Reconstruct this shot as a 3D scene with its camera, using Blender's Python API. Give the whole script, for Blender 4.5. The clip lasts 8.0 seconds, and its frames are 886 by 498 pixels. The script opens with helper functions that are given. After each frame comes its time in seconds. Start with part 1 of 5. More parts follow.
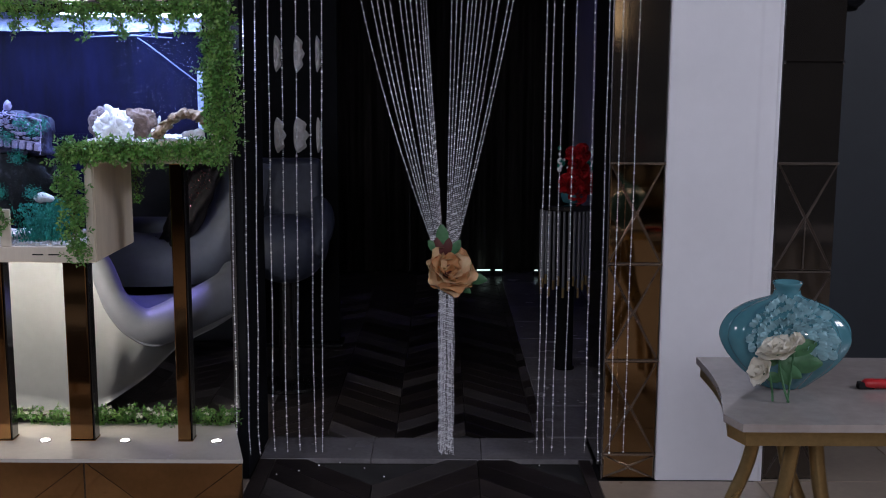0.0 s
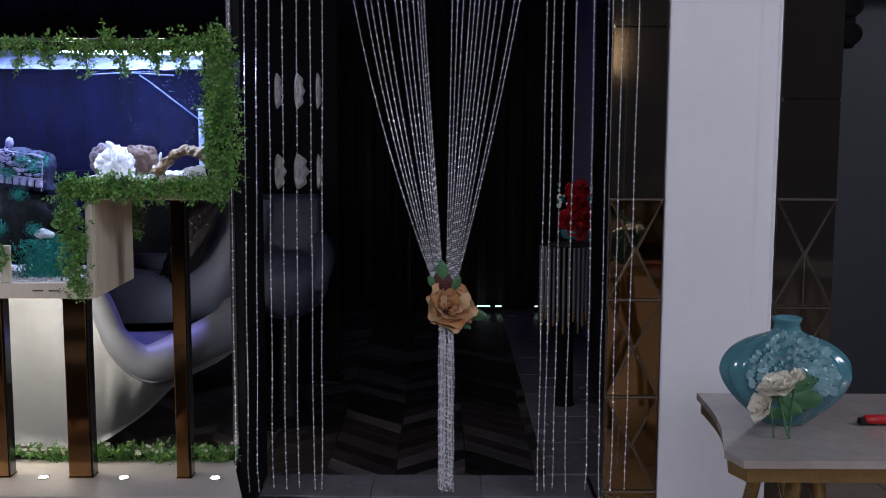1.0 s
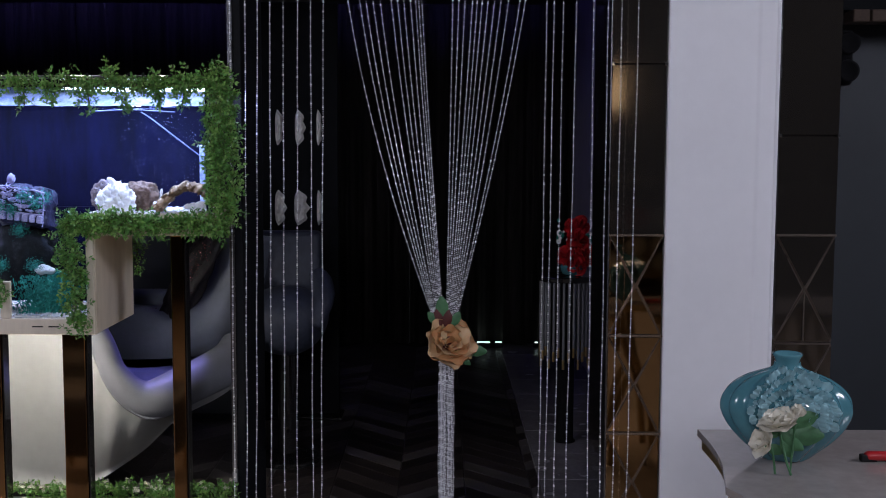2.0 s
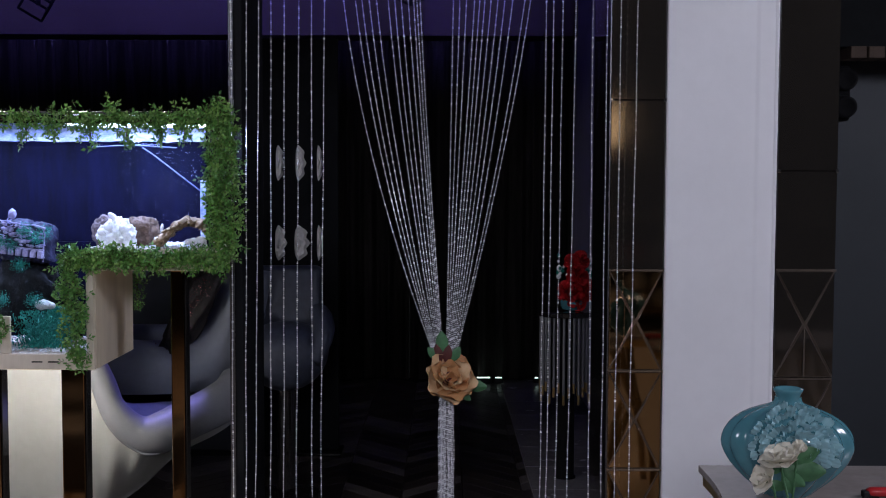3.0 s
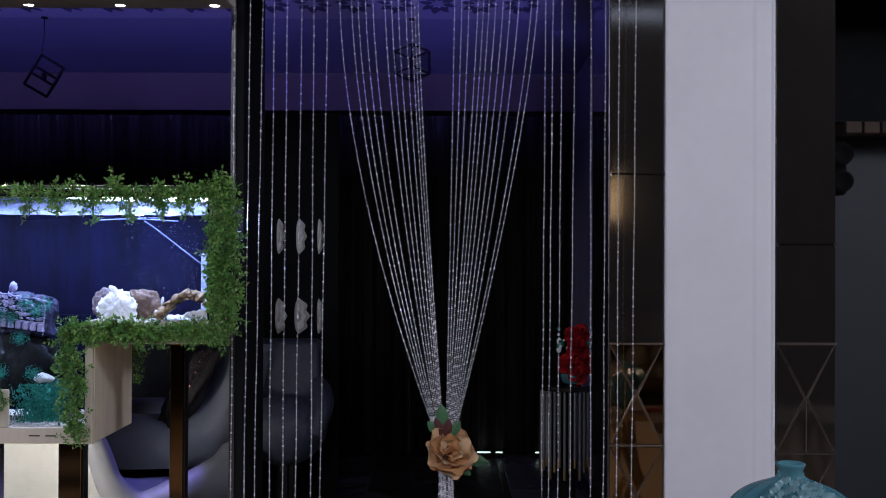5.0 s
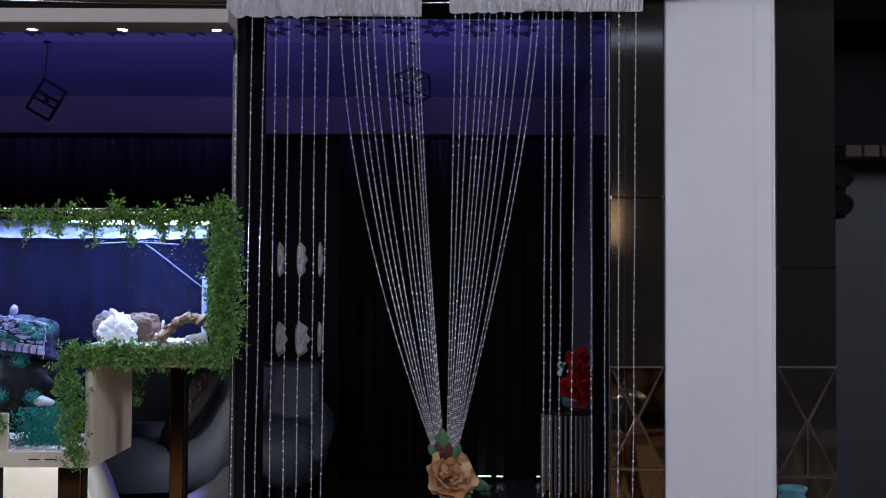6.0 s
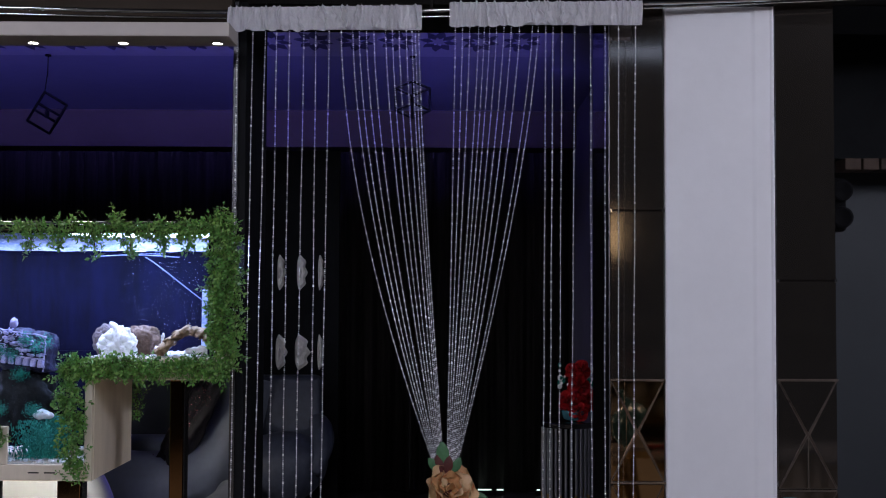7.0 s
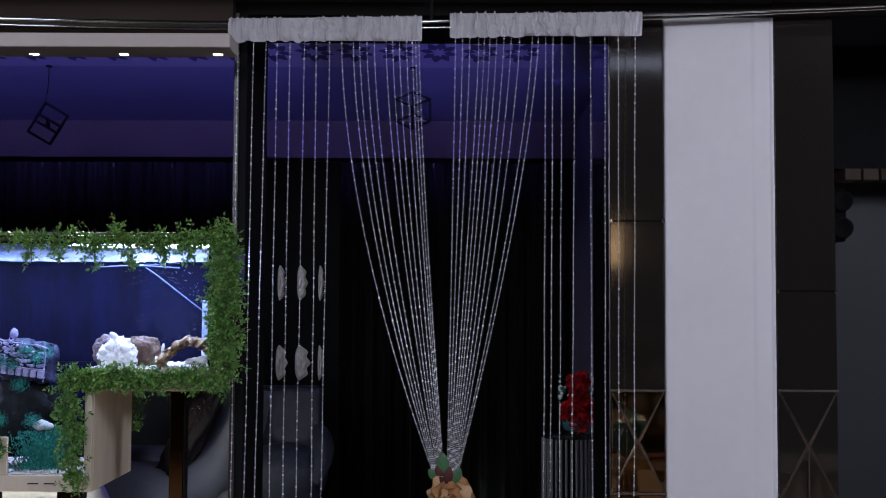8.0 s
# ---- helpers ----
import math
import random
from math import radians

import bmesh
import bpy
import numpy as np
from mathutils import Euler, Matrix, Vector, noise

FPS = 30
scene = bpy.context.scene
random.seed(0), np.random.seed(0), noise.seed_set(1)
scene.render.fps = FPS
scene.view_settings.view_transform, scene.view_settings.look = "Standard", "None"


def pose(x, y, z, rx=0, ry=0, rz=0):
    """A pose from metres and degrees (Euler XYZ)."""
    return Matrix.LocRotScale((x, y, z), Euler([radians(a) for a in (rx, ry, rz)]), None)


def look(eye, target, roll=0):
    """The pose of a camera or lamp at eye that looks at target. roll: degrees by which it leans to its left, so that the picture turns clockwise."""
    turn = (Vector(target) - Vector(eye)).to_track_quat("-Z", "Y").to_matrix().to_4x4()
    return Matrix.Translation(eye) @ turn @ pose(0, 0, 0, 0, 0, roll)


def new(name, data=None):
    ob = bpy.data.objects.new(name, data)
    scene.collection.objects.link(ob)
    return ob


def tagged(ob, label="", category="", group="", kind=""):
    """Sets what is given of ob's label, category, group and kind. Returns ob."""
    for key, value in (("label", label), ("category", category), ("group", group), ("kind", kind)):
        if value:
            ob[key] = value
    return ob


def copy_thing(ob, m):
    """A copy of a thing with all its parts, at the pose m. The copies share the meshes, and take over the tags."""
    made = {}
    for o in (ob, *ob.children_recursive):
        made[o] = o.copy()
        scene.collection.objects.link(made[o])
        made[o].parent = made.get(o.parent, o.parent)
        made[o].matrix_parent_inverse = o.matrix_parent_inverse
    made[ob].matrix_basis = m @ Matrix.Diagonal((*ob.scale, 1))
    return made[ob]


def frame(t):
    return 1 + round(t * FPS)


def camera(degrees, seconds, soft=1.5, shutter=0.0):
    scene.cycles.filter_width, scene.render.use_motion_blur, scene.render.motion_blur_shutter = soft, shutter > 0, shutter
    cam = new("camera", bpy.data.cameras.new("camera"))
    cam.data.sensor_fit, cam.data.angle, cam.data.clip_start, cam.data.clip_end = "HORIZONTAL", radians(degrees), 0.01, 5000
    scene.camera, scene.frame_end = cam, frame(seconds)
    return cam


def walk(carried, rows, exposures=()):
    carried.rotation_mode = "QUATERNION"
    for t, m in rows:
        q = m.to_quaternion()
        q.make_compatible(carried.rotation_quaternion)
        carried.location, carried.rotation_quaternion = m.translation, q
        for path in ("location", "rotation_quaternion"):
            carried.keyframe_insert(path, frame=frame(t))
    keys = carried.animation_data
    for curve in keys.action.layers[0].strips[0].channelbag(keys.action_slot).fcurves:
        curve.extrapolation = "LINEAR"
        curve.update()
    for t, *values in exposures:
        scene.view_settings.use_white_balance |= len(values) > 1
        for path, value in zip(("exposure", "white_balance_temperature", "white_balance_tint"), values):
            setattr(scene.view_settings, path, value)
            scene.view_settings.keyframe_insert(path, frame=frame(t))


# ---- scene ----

# ================= camera: a tilt on a tripod, from looking down to looking slightly up =================
cam = camera(44.0, 8.0, soft=1.0)
EYE = 1.5
DEPTH = 3.9
# seconds, yaw, tilt, lean, share of the depth by which the lens draws back as the head tilts
ROWS = [
    (0.0, 0.000, -8.926, 0.253, 0.0000),
    (0.5, -0.002, -8.045, 0.216, 0.0006),
    (1.0, 0.000, -7.038, 0.222, 0.0013),
    (1.5, 0.001, -6.073, 0.214, 0.0020),
    (3.0, 0.009, -3.320, 0.212, 0.0039),
    (3.5, 0.008, -2.326, 0.228, 0.0045),
    (4.0, 0.008, -1.276, 0.231, 0.0053),
    (4.5, 0.010, -0.329, 0.236, 0.0059),
    (6.0, 0.062, 1.715, 0.246, 0.0073),
    (6.5, 0.064, 2.053, 0.240, 0.0075),
    (7.0, 0.068, 2.390, 0.246, 0.0078),
    (7.5, 0.078, 2.700, 0.243, 0.0080),
    (8.0, 0.081, 2.938, 0.240, 0.0082),
]
walk(cam, [(t, pose(0, -DEPTH * back, EYE) @ pose(0, 0, 0, 0, 0, yaw) @ pose(0, 0, 0, 90 + tilt) @ pose(0, 0, 0, 0, 0, lean))
           for t, yaw, tilt, lean, back in ROWS], exposures=[(0.0, 0.0), (8.0, 0.0)])

# ================= world and large lights =================
world = bpy.data.worlds.new("world")
scene.world = world
world.use_nodes = True
world.node_tree.nodes["Background"].inputs[0].default_value = (0.02, 0.022, 0.035, 1)
world.node_tree.nodes["Background"].inputs[1].default_value = 0.2


def area_lamp(name, eye, target, sx, sy, watts, colour):
    d = bpy.data.lights.new(name, "AREA")
    d.shape, d.size, d.size_y, d.energy, d.color = "RECTANGLE", sx, sy, watts, colour
    ob = new(name, d)
    ob.matrix_world = look(eye, target)
    return ob


def spot_lamp(name, eye, target, watts, colour, degrees=70, size=0.02):
    d = bpy.data.lights.new(name, "SPOT")
    d.energy, d.color, d.spot_size, d.spot_blend, d.shadow_soft_size = watts, colour, radians(degrees), 0.6, size
    ob = new(name, d)
    ob.matrix_world = look(eye, target)
    return ob


# ceiling panels of the showroom behind and over the camera
area_lamp("showroom_light", (3.5, 1.2, 3.0), (1.7, 2.8, 1.1), 1.0, 1.0, 98, (0.81, 0.83, 1.0))
area_lamp("showroom_light", (-2.9, 0.6, 3.0), (-1.2, 2.6, 1.2), 1.2, 1.2, 76, (0.80, 0.82, 1.0))
area_lamp("showroom_light", (0.0, -2.6, 2.95), (0.0, 2.0, 1.4), 1.2, 0.6, 90, (0.86, 0.87, 1.0))
# blue strips hidden in the cove of the inner room, washing its ceiling
for x, width, watts in ((-2.2, 3.0, 9.5), (0.05, 1.1, 3.9)):
    lamp = area_lamp("cove_light", (x, 4.62, 2.63), (x, 7.62, 2.63 + 0.215), width, 0.04, watts, (0.20, 0.175, 1.0))
    lamp.data.spread = radians(24)
area_lamp("cove_light", (0.62, 6.6, 2.70), (0.9, 6.6, 2.66), 0.04, 2.6, 0.7, (0.2, 0.18, 1.0))
# unseen spot, added to put a blue sheen on the sofa's rolled lip
spot_lamp("lip_sheen_spot", (-1.10, 5.3, 2.84), (-1.28, 4.60, 0.50), 330, (0.28, 0.25, 1.0), 14)

# ================= materials =================
MATS = {}


def mat(name, colour, rough=0.5, metal=0.0, vary=0.15, scale=12.0, bump=0.0, bscale=80.0, spec=0.5, coat=0.0, tint=None, rvary=0.08, stretch=(1, 1, 1), emit=None, power=0.0, trans=0.0, ior=1.45, random_tone=0.0, sub=0.0):
    m = bpy.data.materials.new(name)
    m.use_nodes = True
    nt = m.node_tree
    b = nt.nodes["Principled BSDF"]
    co = nt.nodes.new("ShaderNodeTexCoord")
    mp = nt.nodes.new("ShaderNodeMapping")
    mp.inputs["Scale"].default_value = stretch
    nt.links.new(co.outputs["Object"], mp.inputs["Vector"])
    n1 = nt.nodes.new("ShaderNodeTexNoise")
    n1.inputs["Scale"].default_value, n1.inputs["Detail"].default_value = scale, 6
    n2 = nt.nodes.new("ShaderNodeTexNoise")
    n2.inputs["Scale"].default_value, n2.inputs["Detail"].default_value = scale * 7.3, 3
    for n in (n1, n2):
        nt.links.new(mp.outputs[0], n.inputs["Vector"])
    mixn = nt.nodes.new("ShaderNodeMath")
    mixn.operation = "MULTIPLY_ADD"
    mixn.inputs[1].default_value = 0.35
    nt.links.new(n2.outputs["Fac"], mixn.inputs[0])
    sc = nt.nodes.new("ShaderNodeMath")
    sc.operation = "MULTIPLY"
    sc.inputs[1].default_value = 0.65
    nt.links.new(n1.outputs["Fac"], sc.inputs[0])
    nt.links.new(sc.outputs[0], mixn.inputs[2])
    ramp = nt.nodes.new("ShaderNodeMapRange")
    ramp.inputs["From Min"].default_value, ramp.inputs["From Max"].default_value = 0.3, 0.7
    nt.links.new(mixn.outputs[0], ramp.inputs["Value"])
    mx = nt.nodes.new("ShaderNodeMix")
    mx.data_type = "RGBA"
    c2 = tint or tuple(c * (1 - vary) for c in colour)
    c1 = colour if tint else tuple(min(1, c * (1 + vary)) for c in colour)
    mx.inputs[6].default_value, mx.inputs[7].default_value = (*c1, 1), (*c2, 1)
    nt.links.new(ramp.outputs[0], mx.inputs[0])
    out = mx.outputs[2]
    if random_tone:
        oi = nt.nodes.new("ShaderNodeObjectInfo")
        hs = nt.nodes.new("ShaderNodeHueSaturation")
        mr = nt.nodes.new("ShaderNodeMapRange")
        mr.inputs["To Min"].default_value, mr.inputs["To Max"].default_value = 1 - random_tone, 1 + random_tone
        nt.links.new(oi.outputs["Random"], mr.inputs["Value"])
        nt.links.new(mr.outputs[0], hs.inputs["Value"])
        nt.links.new(out, hs.inputs["Color"])
        out = hs.outputs[0]
    nt.links.new(out, b.inputs["Base Color"])
    rr = nt.nodes.new("ShaderNodeMapRange")
    rr.inputs["To Min"].default_value, rr.inputs["To Max"].default_value = max(0.01, rough - rvary), min(1, rough + rvary)
    nt.links.new(n1.outputs["Fac"], rr.inputs["Value"])
    nt.links.new(rr.outputs[0], b.inputs["Roughness"])
    b.inputs["Metallic"].default_value = metal
    b.inputs["Specular IOR Level"].default_value = spec
    b.inputs["Coat Weight"].default_value = coat
    b.inputs["Coat Roughness"].default_value = 0.05
    b.inputs["Transmission Weight"].default_value = trans
    b.inputs["IOR"].default_value = ior
    if sub:
        b.inputs["Subsurface Weight"].default_value = sub
        b.inputs["Subsurface Scale"].default_value = 0.01
    if emit:
        b.inputs["Emission Color"].default_value = (*emit, 1)
        b.inputs["Emission Strength"].default_value = power
    if bump:
        bn = nt.nodes.new("ShaderNodeTexNoise")
        bn.inputs["Scale"].default_value, bn.inputs["Detail"].default_value = bscale, 4
        nt.links.new(mp.outputs[0], bn.inputs["Vector"])
        bp = nt.nodes.new("ShaderNodeBump")
        bp.inputs["Strength"].default_value, bp.inputs["Distance"].default_value = bump, 0.004
        nt.links.new(bn.outputs["Fac"], bp.inputs["Height"])
        nt.links.new(bp.outputs[0], b.inputs["Normal"])
    MATS[name] = m
    return m


def pane_material(name, colour):
    """Thin clear glass: a see-through body with a Fresnel gloss."""
    m = bpy.data.materials.new(name)
    m.use_nodes = True
    nt = m.node_tree
    nt.nodes.remove(nt.nodes["Principled BSDF"])
    tr = nt.nodes.new("ShaderNodeBsdfTransparent")
    tr.inputs[0].default_value = (*colour, 1)
    gl = nt.nodes.new("ShaderNodeBsdfGlossy")
    gl.inputs["Roughness"].default_value = 0.02
    fr = nt.nodes.new("ShaderNodeFresnel")
    fr.inputs[0].default_value = 1.12
    mx = nt.nodes.new("ShaderNodeMixShader")
    nt.links.new(fr.outputs[0], mx.inputs[0])
    nt.links.new(tr.outputs[0], mx.inputs[1])
    nt.links.new(gl.outputs[0], mx.inputs[2])
    nt.links.new(mx.outputs[0], nt.nodes["Material Output"].inputs[0])
    return m


PLASTER = mat("white_plaster", (0.72, 0.71, 0.74), 0.55, vary=0.04, scale=2.5, bump=0.06, bscale=60)
CORNICE = mat("cornice_paint", (0.48, 0.43, 0.40), 0.6, vary=0.08, scale=3, bump=0.05)
DARKWALL = mat("charcoal_paint", (0.060, 0.054, 0.054), 0.7, vary=0.2, scale=3, bump=0.1)
SLATE = mat("slate_grey_paint", (0.020, 0.024, 0.031), 0.6, vary=0.12, scale=1.5, bump=0.08)
BLACKCEIL = mat("black_ceiling_paint", (0.040, 0.039, 0.042), 0.75, vary=0.2, scale=4)
SOFFIT = mat("satin_black_paint", (0.044, 0.041, 0.044), 0.45, vary=0.2, scale=3)
ROOMCEIL = mat("lilac_ceiling_paint", (0.235, 0.235, 0.315), 0.7, vary=0.05, scale=2)
BULKHEAD = mat("dark_brown_bulkhead_paint", (0.026, 0.0135, 0.005), 0.7, vary=0.12, scale=3)
LACQUER = mat("black_lacquer", (0.012, 0.011, 0.011), 0.12, vary=0.25, scale=5, coat=0.6, rvary=0.05)
BRONZE_MIRROR = mat("bronze_mirror_glass", (0.35, 0.225, 0.115), 0.05, metal=1.0, vary=0.06, scale=6, rvary=0.03)
SMOKE_MIRROR = mat("smoked_mirror_glass", (0.125, 0.108, 0.095), 0.085, metal=0.88, vary=0.08, scale=4, rvary=0.03)
BEVEL_D = mat("dull_bevelled_edge", (0.17, 0.135, 0.115), 0.3, metal=0.6, vary=0.2, scale=15)
BEVEL = mat("bevelled_mirror_edge", (0.34, 0.26, 0.20), 0.24, metal=0.8, vary=0.12, scale=15)
BRONZE_POST = mat("polished_bronze", (0.37, 0.205, 0.09), 0.08, metal=1.0, vary=0.15, scale=7, rvary=0.04)
CHROME = mat("chrome", (0.72, 0.72, 0.74), 0.12, metal=1.0, vary=0.05)
TUBESTEEL = mat("grey_tube_metal", (0.22, 0.22, 0.24), 0.35, metal=0.4, vary=0.1)
TRIM = mat("black_chrome", (0.07, 0.07, 0.08), 0.14, metal=1.0, vary=0.1)
STEEL = mat("dark_steel", (0.22, 0.22, 0.24), 0.25, metal=1.0, vary=0.1)
SILL = mat("cream_stone", (0.54, 0.50, 0.45), 0.25, vary=0.07, scale=6, coat=0.2)
TILE = mat("beige_tile", (0.34, 0.27, 0.21), 0.3, vary=0.14, scale=5, coat=0.2, random_tone=0.08)
THRESH = mat("grey_marble", (0.185, 0.172, 0.178), 0.25, vary=0.25, scale=7, random_tone=0.1)
GROUT = mat("dark_joint", (0.03, 0.028, 0.026), 0.8)
PLANK_A = mat("espresso_plank", (0.028, 0.022, 0.020), 0.32, vary=0.5, scale=6, stretch=(1, 1, 1), bump=0.2, bscale=40, random_tone=0.5)
PLANK_B = mat("grey_oak_plank", (0.078, 0.068, 0.063), 0.38, vary=0.4, scale=6, bump=0.2, bscale=40, random_tone=0.45)
DIVIDER = mat("slate_divider", (0.055, 0.060, 0.075), 0.6, vary=0.2, scale=3, bump=0.1)
MATTBLACK = mat("matt_black_board", (0.006, 0.0065, 0.008), 0.8, spec=0.15, vary=0.3, scale=6, bump=0.1)
# raised, vertically streaked colour stands in for faint reflections on the folds
DRAPE = mat("black_drape", (0.052, 0.044, 0.040), 0.7, vary=0.7, scale=8, stretch=(1, 1, 0.1), bump=0.3)
# the sofa leather again for its far parts, dim blue light in the colour
LEATHER_DIM = mat("dim_blue_grey_leather", (0.165, 0.180, 0.225), 0.45, vary=0.12, scale=5, bump=0.25, bscale=160)
LEATHER = mat("pale_grey_leather", (0.17, 0.175, 0.195), 0.42, vary=0.08, scale=5, bump=0.25, bscale=160)
GREY_LEATHER = mat("blue_grey_leather", (0.044, 0.052, 0.080), 0.62, tint=(0.024, 0.029, 0.045), scale=5, bump=0.25, bscale=60)
CREAM_LEATHER = mat("cream_leather", (0.52, 0.525, 0.51), 0.5, vary=0.08, scale=3, bump=0.12, bscale=120)
BIRCH = mat("whitewashed_birch", (0.66, 0.575, 0.465), 0.5, vary=0.09, scale=5, stretch=(6, 6, 0.7), bump=0.15, bscale=50)
LEAF = mat("boxwood_leaf", (0.145, 0.34, 0.068), 0.42, tint=(0.045, 0.135, 0.032), scale=14, spec=0.4)
LEAF_L = mat("young_boxwood_leaf", (0.23, 0.40, 0.09), 0.45, tint=(0.12, 0.26, 0.06), scale=14)
STEM = mat("brown_stem", (0.07, 0.055, 0.025), 0.7)
BLOSSOM = mat("white_blossom", (0.75, 0.73, 0.62), 0.6)
NAVY = mat("navy_tank_back", (0.0019, 0.0023, 0.0145), 0.6, spec=0.08, vary=0.7, scale=3, stretch=(3, 1, 0.6))
TANKWHITE = mat("white_tank_hood", (0.62, 0.7, 0.85), 0.4, tint=(0.10, 0.19, 0.55), scale=16, stretch=(1, 1, 2.5))
LEDMAT = mat("led_strip", (0.9, 0.95, 1), 0.5, emit=(0.6, 0.72, 1.0), power=9)
LEAKGLOW = mat("cool_leak_glow", (0.8, 1, 0.95), 0.5, emit=(0.75, 1.0, 0.95), power=1.2)
LAMPMAT = mat("lamp_lens", (0.9, 0.9, 0.9), 0.5, emit=(1, 0.93, 0.85), power=16)
WATER = pane_material("water_surface", (0.65, 0.78, 1.0))
GLASS = pane_material("clear_glass", (0.97, 0.98, 1.0))
GRAVEL = mat("white_gravel", (0.7, 0.7, 0.72), 0.7, vary=0.15, scale=40)
ROCK = mat("brown_rock", (0.26, 0.175, 0.13), 0.85, tint=(0.07, 0.045, 0.035), scale=26, bump=1.0, bscale=60)
PALEROCK = mat("pale_lavender_rock", (0.24, 0.20, 0.22), 0.85, tint=(0.10, 0.075, 0.085), scale=26, bump=1.0, bscale=60)
DARKROCK = mat("dark_rock", (0.006, 0.010, 0.014), 0.8, tint=(0.0015, 0.003, 0.005), scale=22, bump=1.0, bscale=60)
BARK = mat("driftwood", (0.48, 0.34, 0.20), 0.8, tint=(0.16, 0.10, 0.055), scale=18, bump=1.0, bscale=70)
CORAL = mat("white_coral", (0.85, 0.86, 0.88), 0.7, vary=0.08, scale=30, bump=0.6, bscale=90)
CASTLE = mat("painted_ruin", (0.022, 0.024, 0.080), 0.55, tint=(0.002, 0.003, 0.010), scale=44, bump=1.0, bscale=90)
CASTLE_EDGE = mat("pale_ruin_stone", (0.52, 0.50, 0.74), 0.5, tint=(0.14, 0.14, 0.34), scale=30, bump=0.4)
ALGAE = mat("tank_moss", (0.030, 0.36, 0.25), 0.7, tint=(0.008, 0.12, 0.12), scale=34, bump=1.0, bscale=150)
TUBE = mat("air_hose", (0.11, 0.13, 0.24), 0.3, vary=0.05)
BUBBLE = mat("air_bubble", (0.8, 0.85, 1.0), 0.1, vary=0.02)
# the fine two-tone noise paints the cloth's sparkle into its colour
FABRIC = mat("silver_pelmet_fabric", (0.97, 0.95, 0.98), 0.25, metal=0.0, tint=(0.80, 0.79, 0.83), scale=170, bump=0.30, bscale=420, spec=1.0)
BEAD = mat("silver_bead", (0.86, 0.86, 0.92), 0.22, metal=0.15, vary=0.12, scale=60)
THREAD = mat("grey_nylon_thread", (0.10, 0.10, 0.11), 0.5)
BEADBIG = mat("crystal_bead", (0.98, 0.98, 1.0), 0.1, metal=0.1, vary=0.05)
PETAL = mat("apricot_petal", (0.56, 0.32, 0.15), 0.6, tint=(0.46, 0.19, 0.07), scale=18, bump=0.2, sub=0.1)
PETAL_L = mat("pale_apricot_petal", (0.68, 0.49, 0.30), 0.6, tint=(0.55, 0.32, 0.15), scale=18, bump=0.2, sub=0.1)
ROSELEAF = mat("silk_leaf", (0.075, 0.20, 0.085), 0.5, tint=(0.03, 0.09, 0.04), scale=12)
BURGUNDY = mat("burgundy_silk", (0.075, 0.016, 0.014), 0.6)
TEAL = mat("teal_glaze", (0.090, 0.245, 0.285), 0.16, tint=(0.055, 0.165, 0.205), scale=5, coat=0.7, rvary=0.05)
TEAL_L = mat("pale_teal_glaze", (0.44, 0.66, 0.71), 0.30, tint=(0.32, 0.54, 0.60), scale=12, coat=0.1)
IVORY = mat("ivory_petal", (0.68, 0.64, 0.54), 0.6, vary=0.08)
MARBLE = mat("veined_marble", (0.40, 0.355, 0.33), 0.2, tint=(0.28, 0.235, 0.215), scale=5, coat=0.4)
GOLD = mat("antique_gold", (0.42, 0.29, 0.13), 0.3, metal=0.85, vary=0.2, scale=14)
REDPLASTIC = mat("red_plastic", (0.45, 0.02, 0.025), 0.35)
BLACKPLASTIC = mat("black_plastic", (0.008, 0.008, 0.009), 0.7, spec=0.3)
REDPETAL = mat("red_petal", (0.55, 0.015, 0.02), 0.5, tint=(0.30, 0.01, 0.015), scale=20)
SILVERDECO = mat("silver_ornament", (0.95, 0.92, 0.89), 0.35, metal=0.1, tint=(0.66, 0.63, 0.61), scale=60, bump=0.8, bscale=150)
IRON = mat("black_iron", (0.006, 0.006, 0.007), 0.85, spec=0.1)
BRICKM = mat("brown_brick", (0.042, 0.027, 0.020), 0.8, vary=0.3, random_tone=0.3)
LILAC = mat("lilac_stencil_band", (0.36, 0.34, 0.41), 0.7, vary=0.06)
STENCIL = mat("stencil_motif", (0.055, 0.055, 0.10), 0.7)
SEQUIN = mat("black_sequin", (0.014, 0.011, 0.012), 0.6, metal=0.0, vary=0.6, scale=60)
SEQUIN_R = mat("red_sequin", (0.6, 0.25, 0.25), 0.15, metal=0.9)
WRAP = mat("clear_wrapping", (0.5, 0.47, 0.42), 0.25, vary=0.35, scale=10, bump=0.8, bscale=20)

# ================= mesh helpers =================


def link(name, bm, material, parent=None, label="", smooth=False):
    me = bpy.data.meshes.new(name)
    bm.to_mesh(me)
    bm.free()
    for m in (material if isinstance(material, (list, tuple)) else [material]):
        me.materials.append(m)
    if smooth:
        me.polygons.foreach_set("use_smooth", [True] * len(me.polygons))
    ob = new(name, me)
    if parent:
        ob.parent = parent
    if label:
        tagged(ob, label)
    return ob


part = link


def raw(name, verts, faces, material, parent=None, label="", smooth=False, slots=None):
    me = bpy.data.meshes.new(name)
    me.from_pydata([tuple(v) for v in verts], [], faces)
    for m in (material if isinstance(material, (list, tuple)) else [material]):
        me.materials.append(m)
    if slots is not None:
        me.polygons.foreach_set("material_index", slots)
    if smooth:
        me.polygons.foreach_set("use_smooth", [True] * len(me.polygons))
    me.update()
    ob = new(name, me)
    if parent:
        ob.parent = parent
    if label:
        tagged(ob, label)
    return ob


